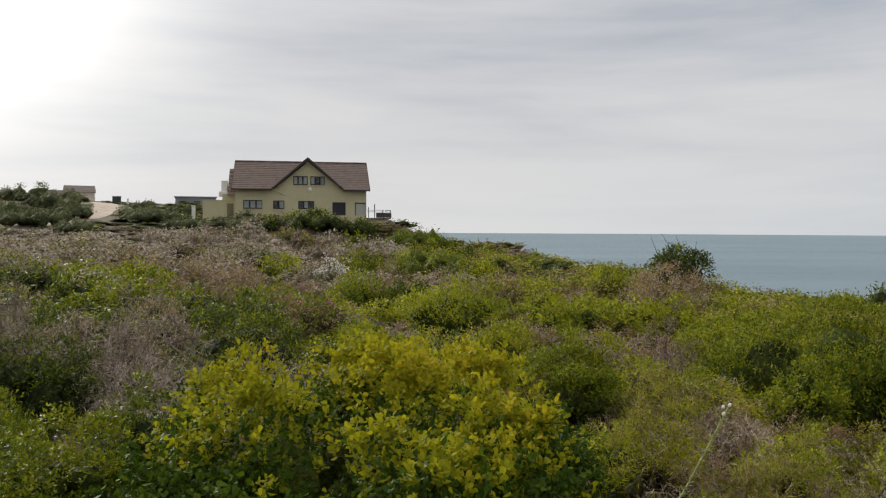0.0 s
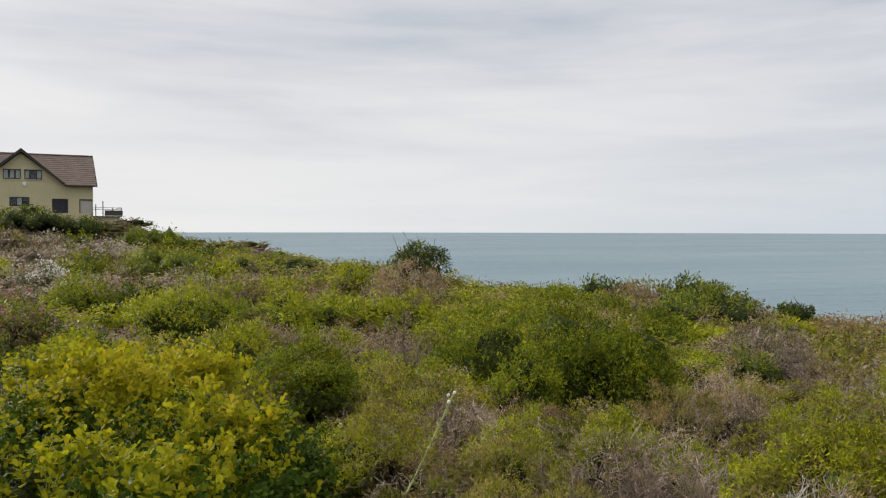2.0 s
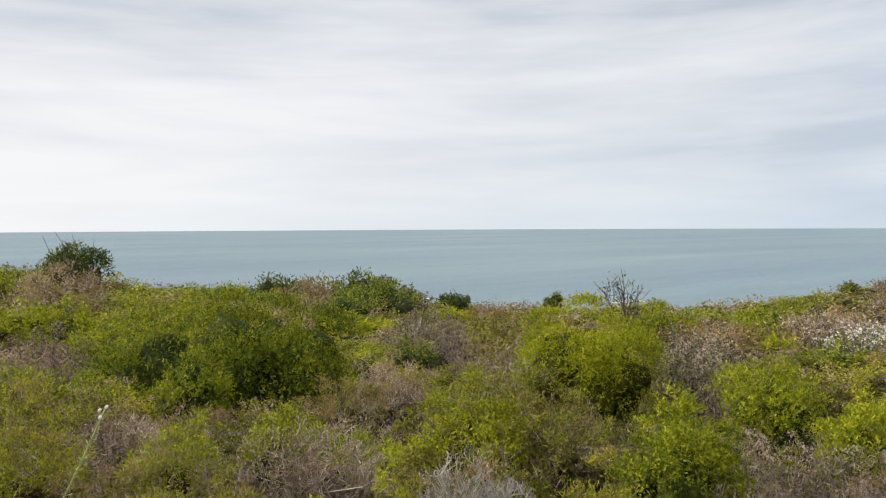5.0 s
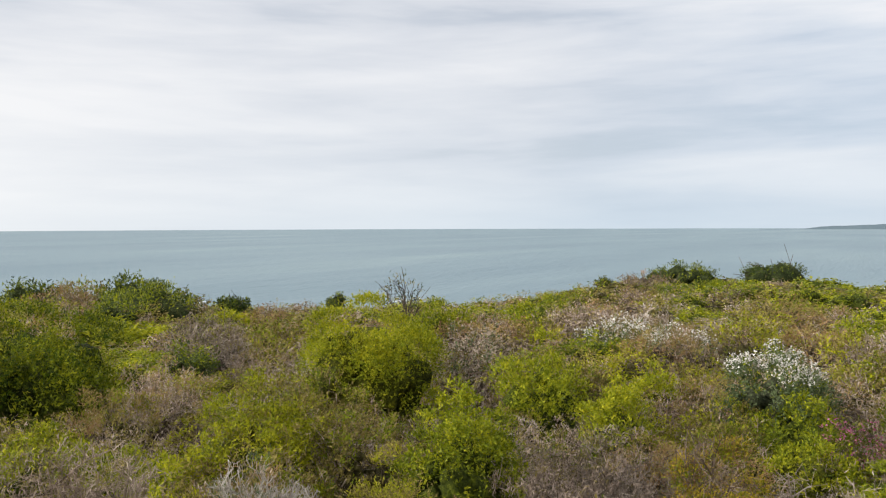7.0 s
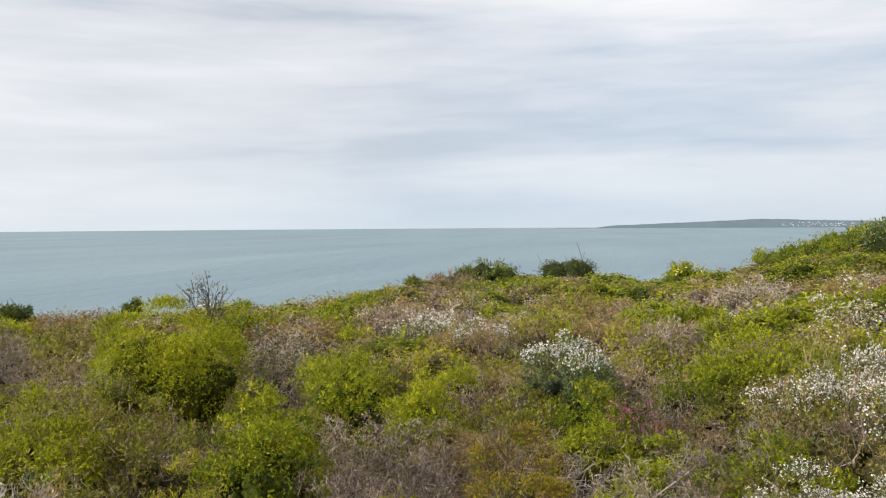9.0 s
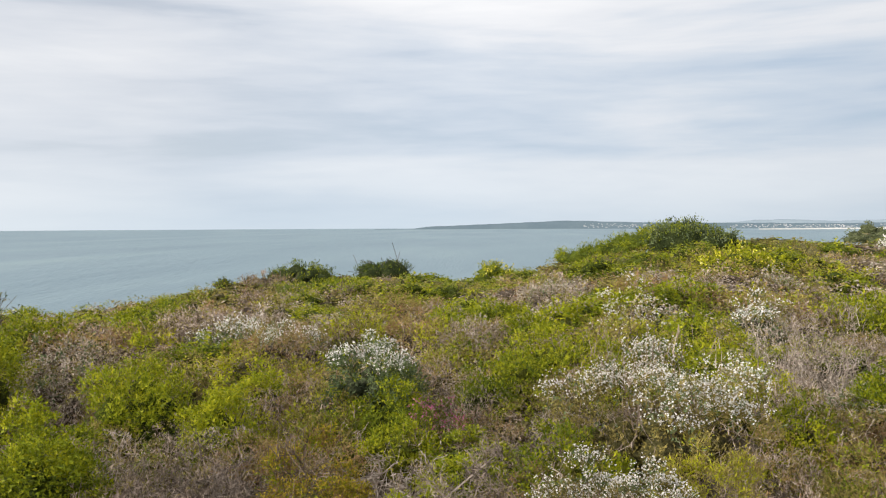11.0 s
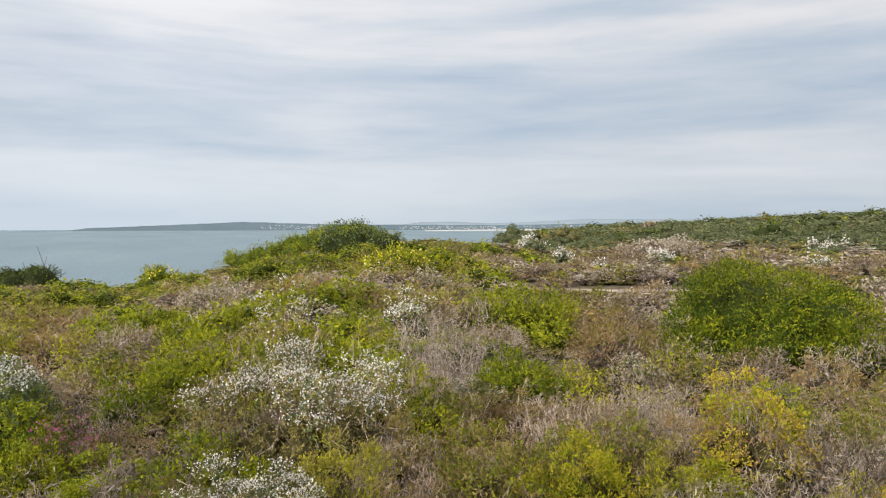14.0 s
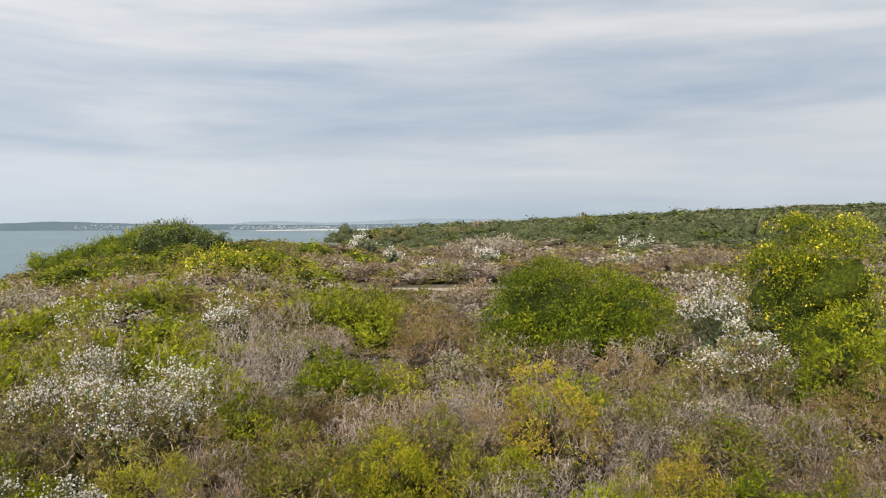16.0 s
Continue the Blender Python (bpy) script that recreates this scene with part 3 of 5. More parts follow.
def hill_house(az, r, width, top_el, roof_share, label):
    """A small pitched house far up the hill."""
    b = new("cottage")
    c = compass(az, r)
    zg = float(ground_z(c.x, c.y)) - 0.3
    b.matrix_world = pose(c.x, c.y, zg, 0, 0, -az)
    tagged(b, label, "house")
    top = 3.4 + r * math.tan(radians(top_el)) - zg
    ev, h = top * (1 - roof_share), width / 2
    hs = [(-h * 0.55, -h * 0.25, ev * 0.45, ev * 0.78), (h * 0.15, h * 0.5, ev * 0.45, ev * 0.78)]
    part("wall", pierced(-h, h, -2.0, Outline(ev), hs, 0, 0.3), M_PINKWALL, b)
    part("wall", box(-h, h, 5.7, 6.0, -2.0, ev), M_PINKWALL, b)
    for x in (-h, h - 0.3):
        part("wall", box(x, x + 0.3, 0.3, 5.7, -2.0, ev), M_PINKWALL, b)
    for w_ in hs:
        window(b, *w_, 2, 0.1)
    bm = bmesh.new()
    e = [bm.verts.new(v) for v in ((-h - 0.3, -0.4, ev), (h + 0.3, -0.4, ev), (h + 0.1, 3, top), (-h - 0.1, 3, top), (-h - 0.3, 6.4, ev), (h + 0.3, 6.4, ev))]
    for q in ((0, 1, 2, 3), (3, 2, 5, 4), (0, 3, 4), (1, 5, 2), (0, 4, 5, 1)):
        bm.faces.new([e[i] for i in q])
    part("roof", bm, M_FARROOF, b, "faded brown pitched roof")
    part("porch", box(-h * 0.1, h * 0.75, -2.0, -0.05, -2.0, ev * 0.62, bevel=0.05), M_PINKWALL, b)
    part("garden_wall", box(h, h + width * 0.3, -1.2, -0.9, -2.0, ev * 0.25), M_PINKWALL, b)


def kiosk():
    b = new("utility_kiosk")
    az, r = -22.65, 108.0
    c = compass(az, r)
    b.matrix_world = pose(c.x, c.y, float(ground_z(c.x, c.y)), 0, 0, 20)
    tagged(b, "dark green steel utility kiosk beside the road", "kiosk")
    part("cabinet", box(-0.5, 0.5, -0.4, 0.4, 0, 0.95, bevel=0.04), M_KIOSK, b)
    part("lid", box(-0.55, 0.55, -0.45, 0.45, 0.95, 1.03, bevel=0.03), M_KIOSK, b)
    post = new("marker_post")
    c = compass(-21.95, 100)
    post.matrix_world = pose(c.x, c.y, float(ground_z(c.x, c.y)))
    tagged(post, "short white marker post beside the road", "post")
    part("shaft", box(-0.09, 0.09, -0.09, 0.09, -0.1, 0.75, bevel=0.02), M_WHITE_PAINT, post)
    part("cap", box(-0.1, 0.1, -0.1, 0.1, 0.75, 0.82, bevel=0.02), M_WHITE_PAINT, post)


def gate_pillar():
    p = new("gate_pillar")
    c = compass(HOUSE_AZ - 7.45, HOUSE_R + 2.0)
    p.matrix_world = pose(c.x, c.y, float(ground_z(c.x, c.y)), 0, 0, -HOUSE_AZ)
    tagged(p, "short white painted gate pillar beside the yard wall", "pillar")
    part("shaft", box(-0.14, 0.14, -0.14, 0.14, -0.3, 1.35, bevel=0.02), M_WHITE_PAINT, p)
    part("cap", box(-0.18, 0.18, -0.18, 0.18, 1.35, 1.43, bevel=0.02), M_WHITE_PAINT, p)


big_house()
gate_pillar()
sea_deck()
flat_building()
hill_house(-24.93, 222.0, 7.2, 2.74, 0.24, "small pale pink cottage with brown roof on the hill")
hill_house(-26.37, 236.0, 4.2, 2.40, 0.55, "small distant cottage with brown roof on the hill")
kiosk()

import itertools

# ---------------------------------------------------------------- plants
def unit(v):
    return v / np.maximum(np.linalg.norm(v, axis=-1, keepdims=True), 1e-9)


def leaves(rng, base, way, length, width, flop=0.5, face=(0, 0, 1), simple=False, blunt=False):
    """Small blades, folded a little along the midrib, from base along way: four corners, three, or six with a blunt end."""
    n = len(base)
    side = unit(np.cross(way, unit(rng.normal(size=(n, 3)) * flop + np.asarray(face))))
    nrm = np.cross(side, way)
    s = rng.uniform(0.75, 1.25, (n, 1))
    L, W = length * s, width * s
    mid = base + way * L * 0.66 - nrm * W * 0.22
    if simple:
        V = np.stack([base, mid + side * W * 0.55, base + way * L - side * W * 0.45], 1).reshape(-1, 3)
        return V, np.concatenate([np.arange(3 * n).reshape(-1, 3), np.full((n, 1), -1)], 1)
    if blunt:
        low, high = base + way * L * 0.45 - nrm * W * 0.16, base + way * L * 0.84 - nrm * W * 0.20
        V = np.stack([base, low + side * W * 0.38, high + side * W * 0.5, base + way * L - nrm * W * 0.06, high - side * W * 0.5, low - side * W * 0.38], 1).reshape(-1, 3)
        o = (np.arange(n) * 6)[:, None]
        return V, np.concatenate([o + [[0, 1, 2, 3]], o + [[0, 3, 4, 5]]])
    V = np.stack([base, mid + side * W * 0.5, base + way * L, mid - side * W * 0.5], 1).reshape(-1, 3)
    return V, np.arange(4 * n).reshape(-1, 4)


def sticks(a, b, ra, rb, thin=False):
    """Three-sided tapered stems from a to b; the thin, distant ones are single slivers."""
    n = len(a)
    d = unit(b - a)
    u = unit(np.cross(d, np.where(np.abs(d[:, 2:]) > 0.9, [[1.0, 0, 0]], [[0, 0, 1.0]])))
    v = np.cross(d, u)
    ra, rb = np.broadcast_to(ra, n)[:, None], np.broadcast_to(rb, n)[:, None]
    ring = [np.cos(k) * u + np.sin(k) * v for k in (0, 2.094, 4.189)]
    if thin:
        V = np.stack([a + u * ra * 1.2, a - u * ra * 1.2, b], 1).reshape(-1, 3)
        return V, np.concatenate([np.arange(3 * n).reshape(-1, 3), np.full((n, 1), -1)], 1)
    V = np.stack([a + r * ra for r in ring] + [b + r * rb for r in ring], 1).reshape(-1, 3)
    o = (np.arange(n) * 6)[:, None]
    Q = np.concatenate([o + [[0, 1, 4, 3]], o + [[1, 2, 5, 4]], o + [[2, 0, 3, 5]]])
    return V, Q


def joined(pieces):
    """Arrays of (V, Q, material) as one V, Q, slots, materials."""
    mats, Vs, Qs, S, o = [], [], [], [], 0
    for V, Q, m in pieces:
        if not len(Q):
            continue
        if m not in mats:
            mats.append(m)
        Vs.append(V), Qs.append(np.where(Q < 0, -1, Q + o)), S.append(np.full(len(Q), mats.index(m)))
        o += len(V)
    return np.concatenate(Vs), np.concatenate(Qs), np.concatenate(S), mats


# a lump of twelve rhombs for distant growth
RHOMB_V = unit(np.array([(x, y, z) for x in (-1, 1) for y in (-1, 1) for z in (-1, 1)] + [(2, 0, 0), (-2, 0, 0), (0, 2, 0), (0, -2, 0), (0, 0, 2), (0, 0, -2)], float))
RHOMB_Q = []
for a, b in itertools.combinations(range(8, 14), 2):
    if np.dot(RHOMB_V[a], RHOMB_V[b]) == 0:
        s = RHOMB_V[a] + RHOMB_V[b]
        c, d = np.argsort(-RHOMB_V[:8] @ s)[:2]
        q = [a, c, b, d]
        nq = np.cross(RHOMB_V[q[1]] - RHOMB_V[q[0]], RHOMB_V[q[2]] - RHOMB_V[q[0]])
        RHOMB_Q.append(q if nq @ s > 0 else q[::-1])
RHOMB_Q = np.array(RHOMB_Q)


def lumps(rng, C, R, coarse=False):
    """Small rounded lumps, uneven, at C with radii R."""
    k = len(C)
    if coarse and R.max() < 1.0 and k > 12:
        o = np.concatenate([np.eye(3), -np.eye(3)])
        V = o[None] * (1.12 + rng.normal(size=(k, 6, 1)) * 0.18) * R[:, None, :] + C[:, None, :]
        F = np.array([(0, 1, 2, -1), (1, 3, 2, -1), (3, 4, 2, -1), (4, 0, 2, -1), (1, 0, 5, -1), (3, 1, 5, -1), (4, 3, 5, -1), (0, 4, 5, -1)])
        return V.reshape(-1, 3), np.where(F[None] < 0, -1, F[None] + (np.arange(k) * 6)[:, None, None]).reshape(-1, 4)
    if coarse:
        V = RHOMB_V[None] * (1 + rng.normal(size=(k, 14, 1)) * 0.20) * R[:, None, :] + C[:, None, :]
        return V.reshape(-1, 3), (RHOMB_Q[None] + (np.arange(k) * 14)[:, None, None]).reshape(-1, 4)
    V = unit(LUMP_V)[None] * (1 + rng.normal(size=(k, len(LUMP_V), 1)) * 0.18)
    V = V * R[:, None, :] + C[:, None, :]
    return V.reshape(-1, 3), (LUMP_Q[None] + (np.arange(k) * len(LUMP_V))[:, None, None]).reshape(-1, 4)


cube = bmesh.new()
bmesh.ops.create_cube(cube, size=2.0)
bmesh.ops.subdivide_edges(cube, edges=cube.edges[:], cuts=1, use_grid_fill=True)
cube.verts.index_update()
LUMP_V = np.array([v.co[:] for v in cube.verts])
LUMP_Q = np.array([[v.index for v in f.verts] for f in cube.faces])
cube.free()

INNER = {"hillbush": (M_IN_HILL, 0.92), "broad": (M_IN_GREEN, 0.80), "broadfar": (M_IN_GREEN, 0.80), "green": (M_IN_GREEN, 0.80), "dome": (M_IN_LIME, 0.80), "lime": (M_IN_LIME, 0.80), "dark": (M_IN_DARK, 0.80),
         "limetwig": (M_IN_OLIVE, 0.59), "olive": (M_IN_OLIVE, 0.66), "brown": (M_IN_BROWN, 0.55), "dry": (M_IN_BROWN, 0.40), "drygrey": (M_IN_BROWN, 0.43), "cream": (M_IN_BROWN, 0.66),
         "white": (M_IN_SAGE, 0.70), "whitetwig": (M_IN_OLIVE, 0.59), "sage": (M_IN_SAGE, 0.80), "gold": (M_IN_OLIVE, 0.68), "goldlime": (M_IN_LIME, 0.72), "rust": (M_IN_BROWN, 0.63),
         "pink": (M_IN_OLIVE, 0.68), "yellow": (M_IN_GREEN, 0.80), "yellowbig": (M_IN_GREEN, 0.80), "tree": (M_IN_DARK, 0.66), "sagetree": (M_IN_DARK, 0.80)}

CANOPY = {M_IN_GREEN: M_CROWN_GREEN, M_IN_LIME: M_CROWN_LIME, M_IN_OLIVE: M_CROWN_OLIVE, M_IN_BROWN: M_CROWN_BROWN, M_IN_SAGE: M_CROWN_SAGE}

# foliage shades and shares, blade length and slimness, cover, twigs, twig wood, flowers and their share
KINDS = {
    "broad": ([(M_BROAD, 0.72), (M_YOUNG, 0.28)], 0.052, 0.62, 3.0, 0.15, M_BARK, None, 0),
    "broadfar": ([(M_BROAD, 0.25), (M_GREEN, 0.50), (M_LIME, 0.25)], 0.05, 0.48, 1.5, 0.2, M_BARK, None, 0),
    "green": ([(M_GREEN, 0.8), (M_LIME, 0.2)], 0.045, 0.42, 1.25, 0.3, M_BARK, None, 0),
    "dome": ([(M_GREEN, 0.6), (M_LIME, 0.4)], 0.045, 0.42, 1.6, 0.2, M_BARK, None, 0),
    "lime": ([(M_LIME, 0.75), (M_GREEN, 0.25)], 0.045, 0.36, 1.15, 0.35, M_TWIG, None, 0),
    "limetwig": ([(M_LIME, 0.55), (M_OLIVE, 0.45)], 0.05, 0.2, 0.75, 0.9, M_TWIG, None, 0),
    "olive": ([(M_OLIVE, 0.75), (M_GREEN, 0.25)], 0.05, 0.24, 0.85, 0.8, M_TWIG, None, 0),
    "dark": ([(M_DARK, 0.6), (M_GREEN, 0.4)], 0.045, 0.42, 1.4, 0.3, M_BARK, None, 0),
    "brown": ([(M_TWIG, 0.45), (M_OLIVE, 0.38), (M_RUST, 0.17)], 0.045, 0.2, 0.52, 1.7, M_TWIG, None, 0),
    "dry": ([(M_TWIG, 0.75), (M_OLIVE, 0.25)], 0.05, 0.16, 0.16, 2.2, M_TWIG, None, 0),
    "drygrey": ([(M_SILVER, 0.6), (M_TWIG, 0.25), (M_OLIVE, 0.15)], 0.05, 0.16, 0.16, 2.2, M_SILVER, None, 0),
    "deadwood": ([(M_SILVER, 1.0)], 0.04, 0.2, 0.02, 2.0, M_SILVER, None, 0),
    "silver": ([(M_SAGE, 1.0)], 0.04, 0.2, 0.12, 3.2, M_PALE, None, 0),
    "cream": ([(M_TWIG, 0.45), (M_OLIVE, 0.35), (M_SAGE, 0.2)], 0.045, 0.22, 0.7, 1.0, M_TWIG, M_CREAM, 0.5),
    "white": ([(M_SAGE, 0.6), (M_OLIVE, 0.4)], 0.045, 0.24, 0.75, 0.8, M_SILVER, M_WHITE, 0.55),
    "whitetwig": ([(M_OLIVE, 0.8), (M_SAGE, 0.2)], 0.045, 0.24, 0.85, 0.9, M_TWIG, M_WHITE, 0.4),
    "whitesparse": ([(M_OLIVE, 0.7), (M_LIME, 0.3)], 0.05, 0.22, 0.35, 1.0, M_TWIG, M_WHITE, 0.3),
    "sage": ([(M_SAGE, 0.85), (M_GREEN, 0.15)], 0.05, 0.3, 1.2, 0.3, M_TWIG, M_WHITE, 0.3),
    "gold": ([(M_GOLD, 0.35), (M_RUST, 0.35), (M_LIME, 0.30)], 0.05, 0.2, 0.9, 0.9, M_TWIG, M_TUFT, 0.4),
    "goldlime": ([(M_GOLD, 0.35), (M_LIME, 0.65)], 0.05, 0.2, 1.0, 0.5, M_TWIG, M_TUFT, 0.2),
    "rust": ([(M_RUST, 0.55), (M_OLIVE, 0.45)], 0.045, 0.25, 0.6, 1.2, M_TWIG, None, 0),
    "pink": ([(M_OLIVE, 0.6), (M_GREEN, 0.4)], 0.045, 0.28, 0.8, 0.8, M_TWIG, M_PINK, 0.2),
    "yellow": ([(M_LIME, 0.75), (M_GREEN, 0.25)], 0.05, 0.4, 1.3, 0.3, M_BARK, M_YELLOW, 0.34),
    "yellowbig": ([(M_DARK, 0.25), (M_GREEN, 0.65), (M_LIME, 0.1)], 0.05, 0.42, 2.3, 0.2, M_BARK, M_YELLOW, 0.16),
    "tree": ([(M_DARK, 0.8), (M_GREEN, 0.2)], 0.06, 0.42, 2.6, 0.5, M_BARK, None, 0),
    "sagetree": ([(M_SAGE, 0.3), (M_DARK, 0.4), (M_GREEN, 0.3)], 0.06, 0.42, 1.5, 0.3, M_BARK, None, 0),
    "hillbush": ([(M_HILL, 1.0)], 0.06, 0.42, 1.3, 0.1, M_BARK, None, 0),
    "deadtree": ([(M_DARK, 0.5), (M_OLIVE, 0.5)], 0.05, 0.42, 0.10, 0.5, M_BARK, None, 0),
}


def branchwork(rng, w, h, n0, spec, radii, thin, upright=0.0, crook=0.2):
    """Stems that spread and fork again and again inside a dome of width w and height h; spec gives the children and length of each order."""
    dome = np.array([0.5 * w, 0.5 * w, h])
    unit_length = (0.5 * w * 0.5 * w * h) ** (1 / 3)
    turn = np.arange(n0) * 2.39996 + rng.uniform(0, 6.28)
    lean = np.sqrt(rng.uniform(0.03, 1.0, n0)) * 1.25 * (1 - 0.55 * upright)
    goal = np.stack([np.sin(lean) * np.cos(turn), np.sin(lean) * np.sin(turn), np.cos(lean)], -1) * dome * rng.uniform(0.45, 0.8, (n0, 1))
    a = rng.normal(size=(n0, 3)) * [0.06 * w * (1 + 2 * upright), 0.06 * w * (1 + 2 * upright), 0.0] + [0, 0, -0.04]
    ln = np.linalg.norm(goal - a, axis=1, keepdims=True)
    d = (goal - a) / ln
    out = []
    for order in range(len(spec) + 1):
        mid = a + d * ln * 0.5 + rng.normal(size=a.shape) * ln * crook
        end = a + d * ln + rng.normal(size=a.shape) * ln * crook
        size = np.linalg.norm(end / dome, axis=1, keepdims=True)
        end = end / np.maximum(size / 1.04, 1.0)
        end[:, 2] = np.maximum(end[:, 2], 0.03)
        r0, r1 = radii[order], radii[order + 1]
        out += [sticks(a, mid, r0, (r0 + r1) / 2, thin), sticks(mid, end, (r0 + r1) / 2, r1, thin)]
        if order == len(spec):
            break
        c, l = spec[order]
        pick = np.repeat(np.arange(len(a)), c)
        f = rng.uniform(0.0, 1.0, (len(pick), 1))
        a2 = mid[pick] * (1 - f) + end[pick] * f
        d = unit(unit(end - a)[pick] * (0.75 + upright) + unit(rng.normal(size=(len(pick), 3))) + unit(a2 / dome) * 0.35 + [0, 0, 0.8 * upright])
        a, ln = a2, l * unit_length * rng.uniform(0.6, 1.3, (len(pick), 1))
    return out


DRY = ("brown", "dry", "drygrey", "rust", "silver", "deadwood")


def shrub_parts(rng, kind, w, h, far):
    """Branches, foliage and flowers of one plant of width w and height h, with blades fit for a view from far metres."""
    shades, L0, slim, cover, twig, wood, bloom, share = KINDS[kind]
    fine = 0.00066 * far
    raised = kind in ("tree", "deadtree")
    full_side = kind in ("broad", "broadfar", "dome", "yellowbig", "sagetree", "tree")
    L = max(L0, fine * ((5.6 if full_side else 7.5) if far < 24 else 6.5 if far < 38 else 4.6 if far < 80 else 3.6))
    if kind in DRY:
        L, W = max(0.06, fine * (8 if far < 24 else 6.5 if far < 38 else 4.4)), max(0.005, fine * (1.5 if far < 24 else 2.0 if far < 38 else 1.5))
    elif far < 9:
        W = L * slim
    else:
        W = L * max(slim, 0.42)
    if raised:
        w = w * 1.25
    # the crown is made of clumps set over a dome
    size = 0.158 * w ** 0.6 * (1.75 if full_side and w > 2.2 and kind != "broad" else 1.25 if w > 1.6 and far < 38 else 1.0)
    k = int(np.clip(1.1 * (0.5 * w + h) * w / (3.14 * size * size), 9, (90 if kind == "broad" else 46) if far < 16 else max(16, 12 * w) if far < 30 else max(11, 6 * w) if far < 80 else 5))
    size *= 1.0 if far < 16 else 1.1 if far < 30 else 1.3 if far < 80 else 1.6
    rad = rng.uniform(0.65, 1.3, k) * size
    zz = 1 - 1.22 * (np.arange(k) + 0.5) / k
    turn = np.arange(k) * 2.39996 + rng.uniform(0, 6.28)
    flat = np.sqrt(np.maximum(1 - zz * zz, 0))
    out = unit(np.stack([flat * np.cos(turn), flat * np.sin(turn), zz], -1) + rng.normal(size=(k, 3)) * 0.2)
    out[0] = (0.05, 0.05, 1.0)
    floor_z = (0.62 if raised else 0.40) * h
    if kind in ("dome", "yellowbig", "broadfar", "sagetree", "broad"):
        rad = rad * 1.1
        swell = rng.uniform(0.66, 1.08, k)
    else:
        swell = rng.uniform(0.55, 1.06, k)
    swell[0] = 1.0
    C = np.array([0, 0, floor_z]) + out * swell[:, None] * [max(0.5 * w - size, 0.2 * w), max(0.5 * w - size, 0.2 * w), max(h - floor_z - rad[0] * 0.8, 0.15 * h)]
    if not raised and far < 40:
        # fuller growth inside, down to the ground
        ni = 4
        a = rng.uniform(0, 6.28) + np.arange(ni) * 1.571
        C = np.concatenate([C, np.stack([0.2 * w * np.cos(a), 0.2 * w * np.sin(a), np.full(ni, 0.38 * h) + rng.normal(size=ni) * 0.05 * h], -1)])
        out = np.concatenate([out, np.stack([np.cos(a), np.sin(a), np.full(ni, 0.2)], -1)])
        rad = np.concatenate([rad, np.full(ni, 0.22 * w)])
        k += ni
    Rl = np.stack([rad, rad, rad * 0.8], -1)
    if not raised and far < 40:
        Rl[-4:, 2] = 0.36 * h
    area = 1.25 * w * (0.6 * w + h)
    m = 8 if kind == "broad" else 5 if far < 16 else 3
    amount = 2.1 if kind == "broad" else (1.9 if full_side else 1.0) * min(cover, 1.3) * (0.58 if far < 16 else 0.48 if far < 30 else 0.42 if far < 38 else 0.26 if far < 80 else 0.10)
    if kind in DRY and far > 18:
        amount = max(min(amount, 0.5), 0.5 if far < 38 else 0.16)
    ns = min(int(amount * area / (L * W * 0.5) / m) + 6, 6500)
    which = rng.choice(k, ns, p=rad ** 2 / np.sum(rad ** 2))
    d = unit(rng.normal(size=(ns, 3)) * 0.6 + out[which] * 0.65 + [0, 0, 0.75])
    tip = C[which] + d * Rl[which] * (1.0 + rng.normal(size=ns) * (0.09 if full_side and kind != "broad" else 0.16))[:, None]
    keep = tip[:, 2] > (0.3 * h if raised else 0.02)
    tip, d, which = tip[keep], d[keep], which[keep]
    shoot = unit(d * 0.8 + [0, 0, 0.35] + rng.normal(size=d.shape) * 0.35)
    n_use = len(tip)
    parts, fol = {}, []
    # foliage: the fresher shade on the upper shoots
    # the broad shrub's darker lower leaves also paint in its shadow side
    by_height = 0.82 if kind == "broad" else 0.4
    mark = rng.uniform(0, 1, n_use) * (1 - by_height) + by_height * (1 - np.clip(tip[:, 2] / h, 0, 1))
    edges = np.quantile(mark, np.clip(np.cumsum([0] + [s for _, s in shades][::-1]), 0, 1))
    for i, (mat, s) in enumerate(shades[::-1]):
        sel = np.where((mark >= edges[i]) & (mark <= edges[i + 1] if i == len(shades) - 1 else mark < edges[i + 1]))[0]
        if not len(sel):
            continue
        b = np.repeat(tip[sel], m, 0)
        sh = np.repeat(shoot[sel], m, 0)
        along = np.tile(np.linspace(-1.4, 0.25, m), len(sel))[:, None]
        b = b + sh * along * L * 0.9 + rng.normal(size=b.shape) * L * 0.28
        way = unit(sh * (0.55 if kind not in DRY else 0.35) + unit(rng.normal(size=b.shape)) * 0.75 + [0, 0, 0.1])
        V, Q = leaves(rng, b, way, L, W, 0.5 if far < 9 else 0.35, np.repeat(d[sel], m, 0) + [0, 0, 0.25], far > 9.0, kind == "broad")
        fol.append((V, Q, mat))
    # solid dark lumps under the leaves stand in for the shade between them
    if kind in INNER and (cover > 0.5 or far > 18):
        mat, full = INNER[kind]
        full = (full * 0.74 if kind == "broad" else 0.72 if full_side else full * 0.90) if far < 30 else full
        # distant lumps take the lighter copy, with less shade in its colour
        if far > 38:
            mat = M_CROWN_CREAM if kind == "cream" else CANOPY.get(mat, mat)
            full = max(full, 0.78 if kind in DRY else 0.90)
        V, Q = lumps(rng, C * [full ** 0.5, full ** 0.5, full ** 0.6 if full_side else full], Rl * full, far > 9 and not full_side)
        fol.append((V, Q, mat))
    parts["foliage"] = fol
